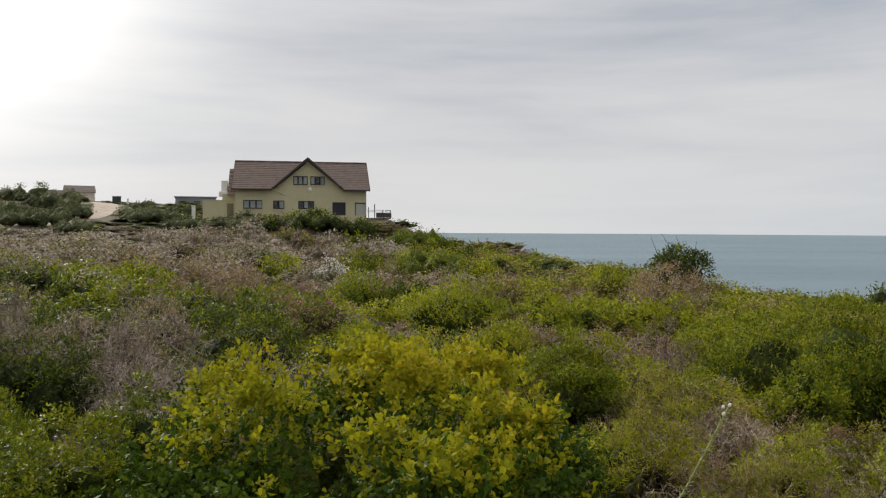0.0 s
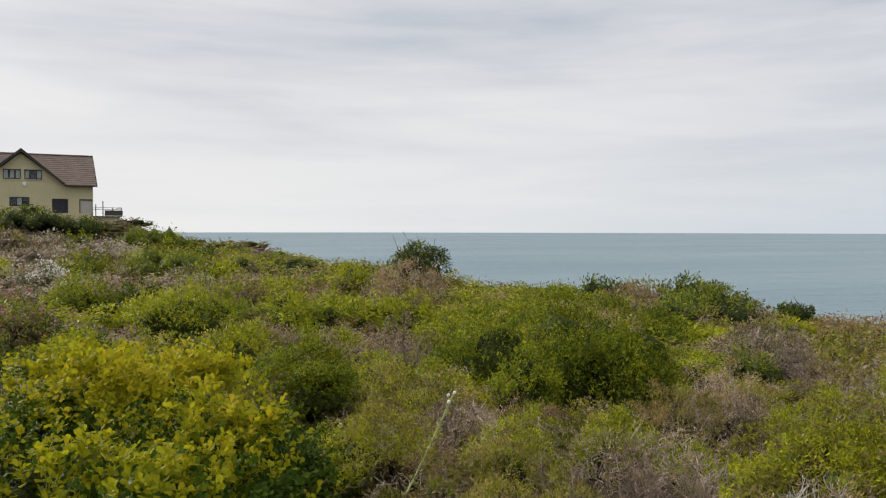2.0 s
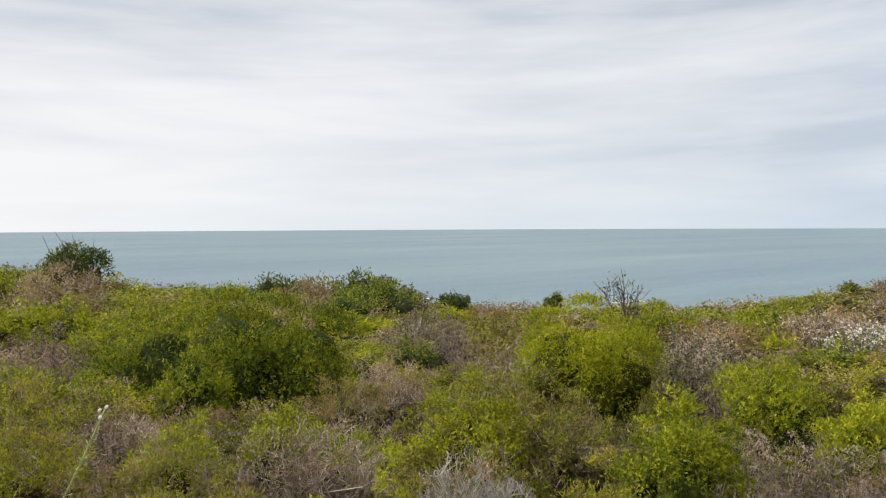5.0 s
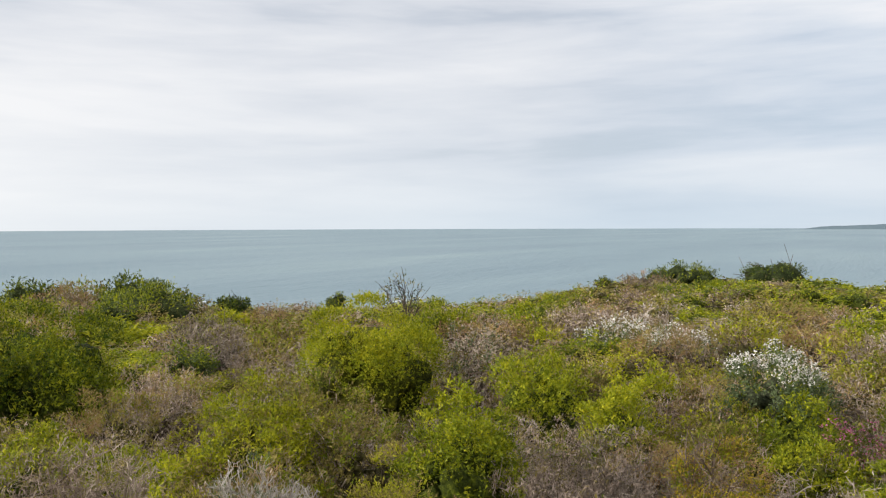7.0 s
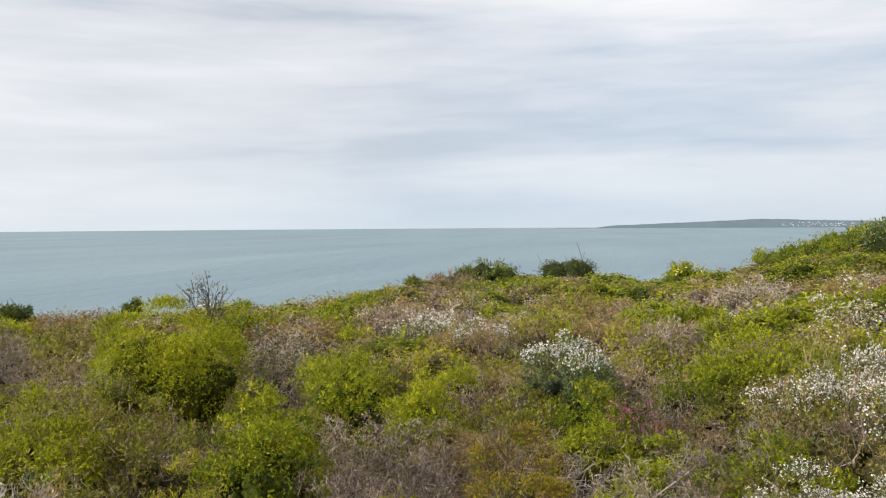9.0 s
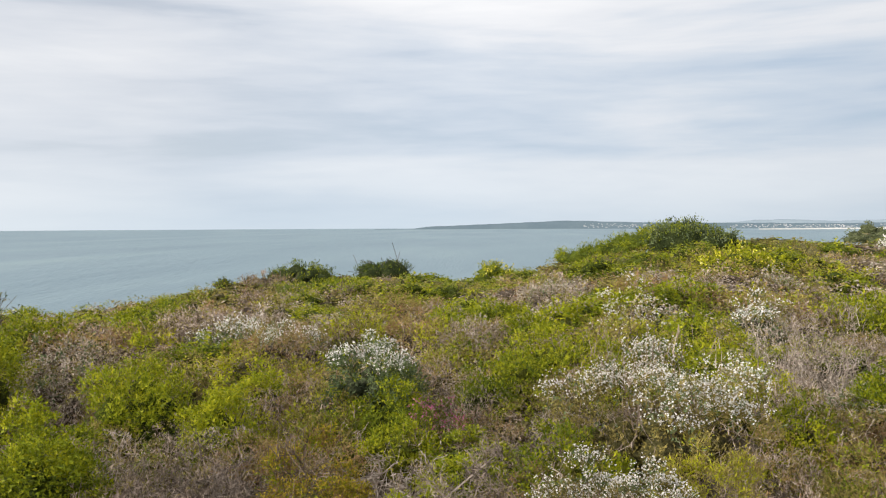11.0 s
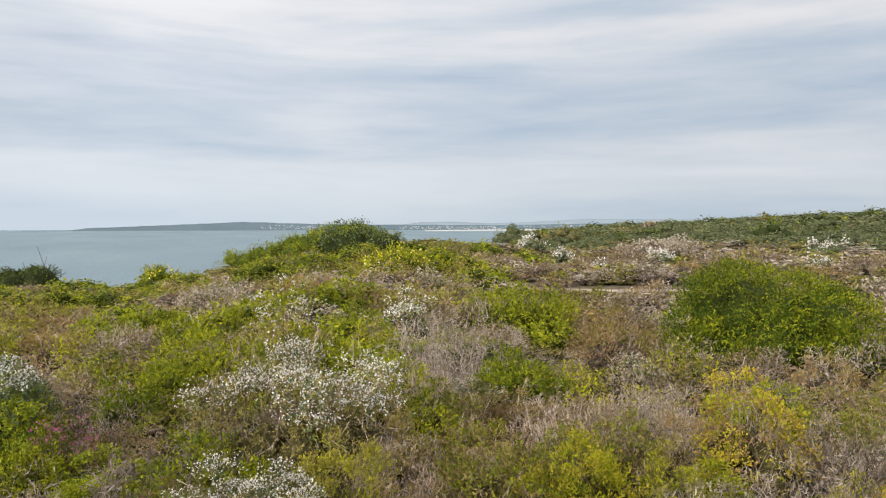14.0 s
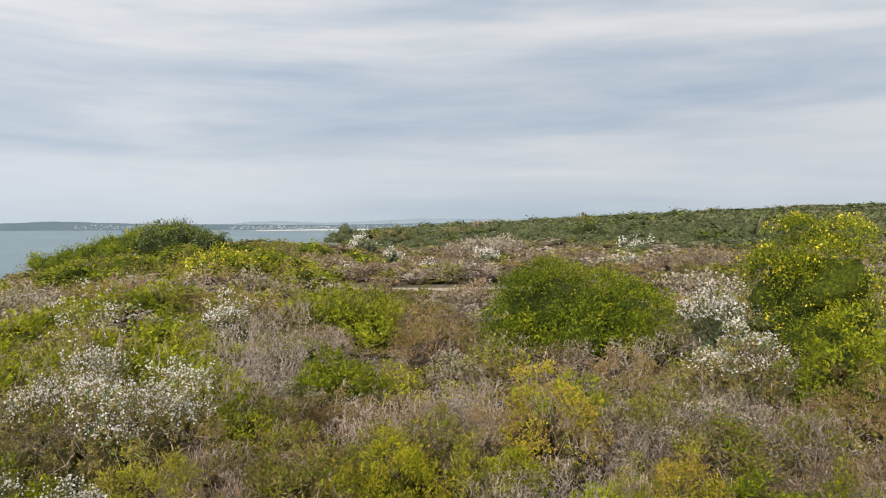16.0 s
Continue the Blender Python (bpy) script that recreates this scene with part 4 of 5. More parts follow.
    # wood
    if kind == "deadwood":
        n0, spec = 9, [(5, 0.36), (5, 0.24), (4, 0.15)]
    elif kind == "silver":
        n0, spec = 30, [(4, 0.36), (4, 0.22), (3, 0.12)]
    elif twig > 1.5:
        n0, spec = (9, [(5, 0.44), (6, 0.23), (4, 0.12)]) if far < 16 else (7, [(4, 0.42), (5, 0.25), (3, 0.15)]) if far < 30 else (6, [(4, 0.42), (4, 0.26)])
    elif twig > 0.7:
        n0, spec = (8, [(4, 0.45), (4, 0.28), (3, 0.17)]) if far < 16 else (6, [(4, 0.42), (3, 0.26)]) if far < 30 else (4, [(3, 0.40)])
    else:
        n0, spec = (6, [(4, 0.36), (3, 0.22)]) if far < 16 else (4, [(3, 0.36)]) if far < 80 else (3, [(1, 0.3)])
    sizes = (0.010, 0.007, 0.0045, 0.0028, 0.0018, 0.0012) if kind != "deadwood" else (0.014, 0.009, 0.006, 0.0035, 0.0025, 0.002)
    radii = [max(s * (0.6 + 0.4 * min(w, 1.6)), fine * q) for s, q in zip(sizes, (1.1, 0.9, 0.7, 0.55, 0.4, 0.3))]
    if raised:
        nm = 7
        root = rng.normal(size=(nm, 3)) * [0.02 * w, 0.02 * w, 0] + [0, 0, -0.05]
        goal = C[rng.integers(0, k, nm)] + rng.normal(size=(nm, 3)) * 0.06 * w
        bend = root * 0.5 + goal * 0.14
        bend[:, 2] = goal[:, 2] * 0.5
        stout = 0.7 if kind == "deadtree" else 1.6
        br = [sticks(root, bend, radii[0] * 1.3 * stout, radii[0] * stout), sticks(bend, goal, radii[0] * stout, radii[1] * 0.7)]
        e = C[rng.integers(0, k, 60)] + rng.normal(size=(60, 3)) * rad.mean() * 0.9
        near = np.argmin(np.linalg.norm(e[:, None, :] - goal[None], axis=-1), axis=1)
        f = rng.uniform(0.2, 1, (60, 1))
        s0 = bend[near] * (1 - f) + goal[near] * f
        knee = (s0 + e) / 2 + rng.normal(size=e.shape) * 0.06 * w
        br += [sticks(s0, knee, radii[2], radii[3]), sticks(knee, e, radii[3], radii[4])]
    else:
        br = branchwork(rng, w, h * (0.72 if far > 80 or kind == "broad" else 1.0), n0, spec, radii, far > 8 and kind not in ("silver", "deadwood"), 0.5 if kind == "silver" else 0.0, 0.34 if kind == "deadwood" else 0.18)
    parts["stem"] = [(V, Q, wood) for V, Q in br]
    # flowers
    if bloom and share:
        FL = max(0.020, 0.0026 * far) * (1.1 if bloom is M_YELLOW else 1.0)
        open_head = rng.uniform(0, 1, k)[which] < (1.0 if bloom is M_YELLOW else 0.8)
        top = np.where((d[:, 2] > (-0.2 if bloom is M_YELLOW else 0.15)) & open_head & ((tip[:, 2] > (0.74 if kind == "sage" else 0.58) * h) | (bloom is not M_WHITE)))[0]
        nf = int(min(len(top), share * (1.2 if far < 30 else 0.45 if bloom is M_YELLOW else 1.7) * area * 0.20 / (FL * FL)))
        if nf:
            p = tip[top[:nf]] + shoot[top[:nf]] * L * 0.7
            c = 4
            b = np.repeat(p, c, 0) + rng.normal(size=(nf * c, 3)) * FL * 0.8
            way = unit(np.repeat(shoot[top[:nf]], c, 0) * 0.3 + unit(rng.normal(size=b.shape)))
            V, Q = leaves(rng, b, way, FL, FL * 0.8, 1.2, simple=far > 10.5)
            parts["blossom"] = [(V, Q, bloom)]
    return parts


NAMES = {
    "broad": ("shrub", "dense broad-leaved coastal shrub with yellow-tipped young shoots", "shrub"),
    "broadfar": ("shrub", "large leafy green shrub with dark gaps in its crown", "shrub"),
    "green": ("shrub", "leafy mid-green coastal shrub among the scrub", "shrub"),
    "dome": ("shrub", "dense rounded bright green shrub above the scrub", "shrub"),
    "lime": ("shrub", "low yellow-green leafy shrub among the scrub", "shrub"),
    "limetwig": ("shrub", "thin yellow-green shrub with bare twigs showing", "shrub"),
    "olive": ("shrub", "loose olive-green shrub with fine needle leaves", "shrub"),
    "dark": ("shrub", "dense dark green leafy shrub among the scrub", "shrub"),
    "brown": ("dry_shrub", "brown half-dead shrub with a haze of fine twigs", "shrub"),
    "dry": ("dry_shrub", "bare brown twiggy dead shrub", "shrub"),
    "drygrey": ("dry_shrub", "bare pale grey twiggy dead shrub", "shrub"),
    "deadwood": ("dry_shrub", "leafless dead shrub of crooked bleached branches", "shrub"),
    "silver": ("dry_shrub", "silver-grey upright shrub with antler-like twigs", "shrub"),
    "cream": ("flowering_shrub", "grey-brown heath shrub with faded cream flower heads", "shrub"),
    "white": ("flowering_shrub", "grey-leaved shrub covered in white flower heads", "shrub"),
    "whitetwig": ("flowering_shrub", "loose twiggy shrub dotted with white flowers", "shrub"),
    "whitesparse": ("flowering_shrub", "tall sparse shrub with scattered white blossoms", "shrub"),
    "sage": ("flowering_shrub", "grey-green leafy shrub with white flower heads on top", "shrub"),
    "gold": ("flowering_shrub", "golden-yellow and russet feathery low shrub", "shrub"),
    "goldlime": ("flowering_shrub", "bright yellow-green feathery low shrub", "shrub"),
    "rust": ("dry_shrub", "reddish-brown withering shrub with thin twigs", "shrub"),
    "pink": ("flowering_shrub", "olive shrub with a few pink flowers", "shrub"),
    "yellow": ("flowering_shrub", "rounded green bush dotted with yellow daisies", "shrub"),
    "yellowbig": ("flowering_shrub", "tall rounded green bush dotted with yellow daisies", "shrub"),
    "tree": ("tree", "small dark wind-shaped coastal tree on the brow", "tree"),
    "sagetree": ("tree", "low dense grey-green coastal tree on the hilltop", "tree"),
    "hillbush": ("shrub", "low grey-green bush on the slope", "shrub"),
    "deadtree": ("tree", "thin nearly bare small tree against the sea", "tree"),
}


def grown(kind, x, y, w, h, turn, data):
    """A plant as one thing: an Empty at its foot and its parts."""
    name, label, cat = NAMES[kind]
    base = new(name)
    base.empty_display_size = 0.1
    base.matrix_world = pose(x, y, float(ground_z(x, y)) - 0.02, 0, 0, turn)
    tagged(base, label, cat, group=label.split(" with")[0] + "s")
    for pn, me in data.items():
        ob = new("trunk" if cat == "tree" and pn == "stem" else "crown" if cat == "tree" and pn == "foliage" else pn, me)
        ob.parent = base
        if pn == "blossom" or (pn == "stem" and cat != "tree"):
            tagged(ob, kind="stuff")
    return base


PLANTED = []


def plant(kind, places):
    for x, y, wd, hg in places:
        rng = np.random.default_rng(int(abs(x * 911 + y * 357 + wd * 77)) + len(PLANTED))
        data = {}
        for pn, pieces in shrub_parts(rng, kind, wd * 1.08, hg, math.hypot(x, y)).items():
            V, Q, S, mats = joined(pieces)
            data[pn] = sheet(pn, V, Q, mats, S, smooth=pn == "foliage")
        grown(kind, x, y, wd, hg, 0, data)
        PLANTED.append((x, y, wd))


plant("broad", [(-0.55, 6.6, 4.3, 2.4)])
plant("dark", [(16.5, 28.6, 2.6, 1.3), (20, 27.4, 2.8, 1.45), (-3, 7.6, 1.24, 1.6), (-5.3, 10.2, 1.7, 1.71), (-3.4, 13.6, 2.39, 2.09), (-6.6, 59.6, 3.85, 1.47), (-10.4, 60.1, 6.42, 1.74), (18.2, 24, 3.86, 1.54), (1.5, 44.9, 2.02, 1.53), (53.3, 14.8, 5.6, 2.0)])
plant("hillbush", [(-29.8, 63.3, 3.4, 1.3), (-33.9, 68, 5, 1.7), (-38.2, 70.3, 6, 1.9), (-36.3, 75.8, 4, 1.5), (-26.6, 68.6, 3.6, 1.0), (-41, 66, 5.5, 1.6), (-35.5, 62.5, 4, 1.1), (-30, 78.5, 3.18, 0.9375), (-25.9, 75.7, 3.62, 0.9525), (-14.7, 59.2, 3.74, 0.735), (-28.7, 54.9, 5.28, 1.4025), (-19.3, 58.9, 3.64, 0.9225), (-23.5, 49.7, 2.92, 0.885), (-24.4, 65.6, 4.89, 0.99)])
plant("gold", [(7.8, 1.7, 1.24, 1.52), (7.8, -6.8, 1.57, 1.58), (5.2, -6.4, 0.78, 1.29)])
plant("green", [(9.5, -8.5, 1.36, 1.13), (0.2, 21, 3.19, 1.79), (1.8, 11.4, 2.04, 1.67), (-2.7, 25.9, 2.42, 1.6), (-1.8, 55, 4.77, 1.83), (-0.7, 38, 4.4, 1.55), (5.1, 10.9, 1.14, 1.96), (7.2, 11.6, 2.17, 1.81), (1.9, 11.8, 1.65, 1.66), (7.3, 4.3, 1.43, 1.97), (11.6, 5.3, 1.7, 2.12), (10.6, 3.7, 1.14, 1.52), (49.2, 10.4, 3.5, 0.79), (23.9, 15.1, 2.84, 1.52), (27.4, 12.8, 3.85, 1.28), (37.1, 15.8, 3.39, 0.84), (7.9, 4.4, 1.23, 1.71), (51.8, -8.9, 5.26, 1.67), (50.1, -6, 3.8, 1.36), (49.3, -4.2, 4.12, 1.24)])
plant("green", [(13, 0.2, 1.18, 1.23), (44, 11.2, 4.45, 0.9), (10.7, 3.8, 1.11, 1.36), (14.8, -11.5, 2.66, 1.26), (13, -13.6, 1.83, 1.27), (12.3, -5.8, 1.89, 1.34), (7.3, -11.9, 1.78, 2.17), (-3.2, 6.4, 1.38, 1.49), (-2.5, 7.6, 0.68, 1.59)])
plant("olive", [(18.3, 28.2, 2.6, 1.35), (21.6, 26.4, 2.5, 1.2), (8.1, -5.4, 0.98, 1.22), (3.4, 7.5, 1.06, 1.46), (2.6, 6.1, 0.79, 1.57), (8.2, 6.9, 1.51, 1.71), (7.3, 5.6, 1.3, 1.68), (14.2, 5.6, 1.16, 1.39), (44.1, -5.9, 4.54, 0.6), (33.1, 4.9, 3.81, 1.06), (32.6, -8, 2.14, 0.69), (49.8, -16.8, 3.77, 1.18), (8.1, -3.6, 1.2, 1.28), (57.4, -19.3, 4.76, 0.9)])
plant("limetwig", [(7, -5.2, 0.87, 1.21), (2.3, 8.2, 1.09, 1.83), (3.3, 6, 0.59, 1.44), (4.5, 5.3, 0.59, 1.56), (9.4, 9.1, 1.15, 1.76), (7, 6.6, 1.84, 1.74), (14.8, 3.7, 1.08, 1.38), (5.9, 4.1, 0.9, 1.59), (22, 4.4, 2.52, 1.23), (20.4, 1.7, 2.03, 1.37), (8, -2.1, 1.36, 1.27), (5.7, -6.2, 0.89, 1.13), (4, -6.8, 0.72, 1.49)])
plant("dry", [(9.3, -5.1, 1.01, 1.18), (-5.3, 14, 1.43, 1.8), (4.1, 7.1, 1.49, 1.56), (4.5, 6.2, 1.21, 1.49), (4.2, 14.4, 1.53, 1.52), (7.5, 3.5, 1.27, 1.47), (7.6, 2.7, 1.08, 1.46), (4.3, 6.5, 1.08, 1.62), (11.5, -3.6, 1.72, 1.26), (10.3, -5.5, 1.27, 1.05)])
plant("brown", [(9.1, -3, 0.97, 1.04), (7, 24, 3.17, 2), (-6.4, 39.5, 2.54, 1.68), (-6.9, 26.1, 2.19, 1.27), (16.4, 26.4, 2.69, 1.25), (7.7, 9.4, 1.45, 1.7), (49.7, 16.1, 4.59, 1.19), (34.9, -37, 3.52, 1.35), (47, -28.1, 6.08, 1.1), (47, -19, 5.43, 0.86), (45.5, -37.2, 4.92, 1.35), (33.1, -38.6, 4.85, 1.74)])
plant("lime", [(-0.4, 11.5, 1.25, 1.8), (1, 14, 1.51, 1.62), (-3.7, 35.8, 2.58, 1.62), (1.4, 34, 1.96, 1.46), (6.2, 29.4, 2.29, 1.58), (-6.6, 32.3, 2.29, 1.32), (1.8, 33.9, 1.94, 1.2), (6.9, 6.9, 1.71, 1.77), (13.6, 4.2, 1.14, 1.33), (4.3, 5.2, 0.38, 1.66), (6.7, 0.7, 0.55, 1.37), (14.4, -1.1, 2.58, 1.39), (14.3, -2.6, 1.52, 1.24), (13.5, -0.4, 1.21, 1.18), (20.6, -9.5, 3.98, 1.67), (10, -3.6, 1.01, 1.13)])
plant("drygrey", [(-4.1, 10.2, 1.44, 1.77), (-7.2, 13.2, 1.26, 2.13), (-2.4, 10.7, 1.45, 1.84), (13.2, 15.1, 2.38, 1.73), (7.9, 0.6, 0.93, 1.52), (7.5, 0, 0.81, 1.43), (14.2, -4.9, 2.11, 1.58), (15.4, -6.1, 1.85, 1.65), (20.4, 0.8, 2.32, 1.38), (15.4, -6.4, 1.97, 1.4), (10.1, -6.9, 1.21, 1.22), (7.4, -9.3, 1.64, 1.3), (6, -9.1, 1.38, 1.34)])
plant("pink", [(-3.2, 18.7, 1.47, 1.62), (11.4, 0.8, 1.12, 1.07)])
plant("white", [(-4.3, 29.7, 1.6, 1.5), (21, 7.4, 2.28, 1.2), (20.5, 5.7, 2.1, 1.23), (18.7, -5.7, 1.42, 1.4), (51.4, -26.2, 2.29, 1.66), (46.3, -31, 2.2, 1.38), (44, -25.1, 1.2, 1.02), (68.8, -31.6, 3.24, 2.14), (47.9, -46.6, 3.22, 1.89), (38.3, -36.3, 2.25, 1.2), (13.4, -15.9, 1.45, 1.84), (11.2, -14, 2.06, 2.07)])
plant("tree", [(9.5, 31.6, 2.1, 2.0), (24.5, 26.5, 1.4, 0.95), (29.2, 24.5, 0.95, 1.3), (56.5, 9.4, 3.15, 1.26), (47, 17.8, 0.9, 1.22)])
plant("cream", [(-9.4, 28.5, 2.35, 0.85), (-13.9, 35.4, 2.62, 0.39), (-9.6, 34.7, 2.9, 1.22), (-16.8, 38.5, 2.55, 0.62), (-14.9, 42.5, 3.19, 1.12), (-10, 43.9, 2.79, 1.28), (-4.6, 43.8, 2.2, 1.46), (0.3, 26, 1.69, 1.6), (-15, 47.7, 2.96, 0.75), (13, 7.8, 1.01, 2.06), (13.2, 7.6, 1.41, 1.78), (16, 8.8, 1.69, 1.77), (27.4, -1.5, 2.49, 1.34), (62, -43.5, 4.59, 1.83), (52.2, -34.8, 5.81, 1.81)])
plant("broadfar", [(6.6, 12.9, 4.18, 2.35), (15.6, -13.7, 5.02, 2.31)])
plant("dome", [(11.3, 8.6, 2.81, 2.59)])
plant("deadtree", [(21.4, 15, 1.4, 2.74)])
plant("silver", [(5, 4.9, 1.15, 1.6)])
plant("deadwood", [(-4.7, 11.6, 2.3, 1.9), (-6.6, 10.9, 2, 1.9), (-1.6, 8.9, 1.5, 1.5), (9.6, 1.1, 1.2, 1), (9.2, 0.1, 1, 0.9), (8.6, 2.9, 1.1, 1.15)])
plant("rust", [(6.2, 9.2, 0.64, 1.32), (15.1, -9.3, 2.16, 1.61), (6, -10.3, 1.24, 1.6)])
plant("sage", [(13.1, 2.1, 1.95, 1.75)])
plant("whitetwig", [(9.9, -1.9, 2.73, 1.71), (7.6, -0.9, 1.17, 1.26), (7, -1.4, 1.03, 1.36), (8.8, -11.4, 1.97, 1.71)])
plant("whitesparse", [(14.3, -2.2, 1.44, 2.17)])
plant("sagetree", [(49.4, -10.8, 5.41, 2.15)])
plant("yellow", [(35.3, -9.6, 3.2, 1.69), (53.4, 1.3, 3.21, 1.79)])
plant("goldlime", [(7.3, -4.4, 1.18, 1.29)])
plant("yellowbig", [(10.3, -15.2, 3.0, 3.4)])

# ---------------------------------------------------------------- scrub between the shrubs
ROAD = [(-33, 56), (-29, 61), (-26, 67), (-23.9, 76), (-23.1, 86), (-23.6, 98), (-24.8, 112), (-27, 135)]
TRACK = [(108, 43), (116, 41.5), (122, 41), (127, 40), (133, 41), (150, 46)]


def ribbon(name, line, width, label):
    """A sandy way that lies on the ground along points given as azimuth and distance."""
    P = np.array([compass(a, r)[:2] for a, r in line])
    t = np.linspace(0, len(P) - 1, 90)
    c = np.stack([np.interp(t, np.arange(len(P)), P[:, i]) for i in (0, 1)], -1)
    for _ in range(6):
        c[1:-1] = (c[:-2] + c[1:-1] * 2 + c[2:]) / 4
    d = unit(np.gradient(c, axis=0))
    nrm = np.stack([-d[:, 1], d[:, 0]], -1)
    s = np.linspace(-0.5, 0.5, 7)
    edge = 1 + 0.18 * np.sin(t * 5.1) * np.sin(t * 2.3)
    G = c[:, None, :] + nrm[:, None, :] * (s[None, :, None] * width * edge[:, None, None])
    z = ground_z(G[..., 0], G[..., 1]) + 0.05 - 0.04 * (np.abs(s)[None] > 0.45)
    ob = new(name, sheet(name, np.concatenate([G, z[..., None]], -1).reshape(-1, 3), grid_faces(len(c), len(s)), [M_SAND], smooth=True))
    tagged(ob, label, "road", kind="structure")
    return c


road_line = ribbon("road", ROAD, 2.5, "unpaved pale sandy road curving uphill through scrub")
track_line = ribbon("path", TRACK, 1.7, "narrow bare sandy track through the scrub")

MIXES = {
    "heath": [("cream", 0.44), ("brown", 0.24), ("green", 0.08), ("drygrey", 0.10), ("dark", 0.08), ("olive", 0.06)],
    "left": [("dry", 0.14), ("green", 0.18), ("dark", 0.34), ("brown", 0.20), ("olive", 0.06), ("lime", 0.04), ("pink", 0.04)],
    "mid": [("green", 0.24), ("lime", 0.16), ("dark", 0.08), ("olive", 0.15), ("brown", 0.16), ("limetwig", 0.11), ("dry", 0.10)],
    "sea": [("green", 0.13), ("lime", 0.10), ("limetwig", 0.12), ("olive", 0.17), ("dry", 0.15), ("drygrey", 0.10), ("rust", 0.06), ("brown", 0.17)],
    "bloom": [("olive", 0.20), ("limetwig", 0.11), ("lime", 0.08), ("green", 0.10), ("drygrey", 0.17), ("brown", 0.20), ("rust", 0.10), ("cream", 0.04)],
    "dryside": [("brown", 0.27), ("drygrey", 0.22), ("olive", 0.17), ("rust", 0.11), ("limetwig", 0.07), ("green", 0.08), ("cream", 0.08)],
    "hill": [("hillbush", 0.76), ("dark", 0.10), ("olive", 0.10), ("brown", 0.04)],
    "slope": [("dark", 0.42), ("hillbush", 0.22), ("olive", 0.14), ("brown", 0.14), ("green", 0.08)],
    "brow": [("olive", 0.40), ("green", 0.24), ("limetwig", 0.2), ("brown", 0.16)],
}


def mix_at(az, r):
    if az < -3:
        return "slope" if r > 60 else "heath" if r > 26 else "left"
    if az < 40:
        return "mid"
    if az < 75:
        return "sea"
    if az < 112 and r > 38:
        return "brow"
    if az < 110:
        return "bloom"
    return "hill" if r > 85 else "dryside"


BANDS = [11.0, 16.5, 25.0, 38.0, 62.0, 130.0, 300.0]
PROTO = {}


def proto(kind, band, variant):
    key = (kind, band, variant)
    if key not in PROTO:
        rng = np.random.default_rng(1000 + 17 * band + 131 * variant + 7 * sorted(KINDS).index(kind))
        PROTO[key] = shrub_parts(rng, kind, 1.5 if band < 5 else 4.5, 1.15 if band < 5 else 2.0, BANDS[band])
    return PROTO[key]


rng = np.random.default_rng(5)
fill = {}
near_fill = []
taken = np.array([(x, y, wd) for x, y, wd in PLANTED])
r = 5.2
while r < 520:
    step = 0.68 + 0.030 * r if r < 13 else 0.80 + 0.024 * r if r < 62 else 2.3 + 0.023 * r
    az = -36.0
    while az < 156:
        st = step * 0.5 if az < 0 and r > 45 else step
        az += math.degrees(st / r) * rng.uniform(0.75, 1.25)
        rj = r + rng.uniform(-0.45, 0.45) * step
        edge = float(np.interp(az, BROW_AZ, BROW_R))
        if -16 < az < 114.5 and rj > edge + (0.5 if az < 2 else 5):
            continue
        if r > 260 and az < 0:
            continue
        x, y = compass(az, rj)[:2]
        if np.hypot(x - HOUSE_C[0], y - HOUSE_C[1]) < 7.5 and rj > HOUSE_R - 2.0:
            continue
        if np.min(np.hypot(road_line[:, 0] - x, road_line[:, 1] - y)) < 2.7 or np.min(np.hypot(track_line[:, 0] - x, track_line[:, 1] - y)) < 1.6:
            continue
        if np.any(np.hypot(taken[:, 0] - x, taken[:, 1] - y) < 0.38 * taken[:, 2] + 0.1):
            continue
        mix = MIXES[mix_at(az + rng.normal() * 3, rj * rng.uniform(0.9, 1.1))]
        u = (noise.noise((x * 0.25, y * 0.25, 3.0)) * 0.9 + 0.5 + rng.normal() * 0.22) % 1.0
        kind = mix[-1][0]
        for name, s in mix:
            if u < s:
                kind = name
                break
            u -= s
        band = int(np.argmin([abs(math.log(rj / b)) for b in BANDS]))
        if az < 0 and band > 4:
            band = 4
        low = 0.25 if 114 < az < 128 and 30 < rj < 43 else 0.85 if az < -24.2 and 68 < rj < 110 else 0.32 if az < -19 and rj > 44 else 0.6 if az < -15 and rj > 50 else 1.0
        if band < 5:
            tall = min(1.35, 0.9 + 0.02 * r) if rj < 0.8 * edge else 1.02
            wd, hg = st * rng.uniform(1.2, 1.85) / 1.5, low * (0.42 + (tall - 0.42) * rng.uniform(0, 1) ** 1.2 if r > 13 else rng.uniform(0.75, 1.2)) / 1.15
        else:
            wd, hg = st * rng.uniform(1.1, 1.6) / 4.0, rng.uniform(0.4, 1.0) * 0.85 * (0.32 if az < -11 else 0.5 if az < 0 else 1.9 if rng.uniform() < 0.05 else 1.0)
        row = (kind, band, int(rng.integers(0, 3)), x, y, wd, hg, rng.uniform(0, 360))
        (near_fill if rj < 13.5 else fill.setdefault("scrub" if rj < 30 else "distant_scrub" if rj < 85 else "hillside_scrub", [])).append(row)
    r += step * 0.85

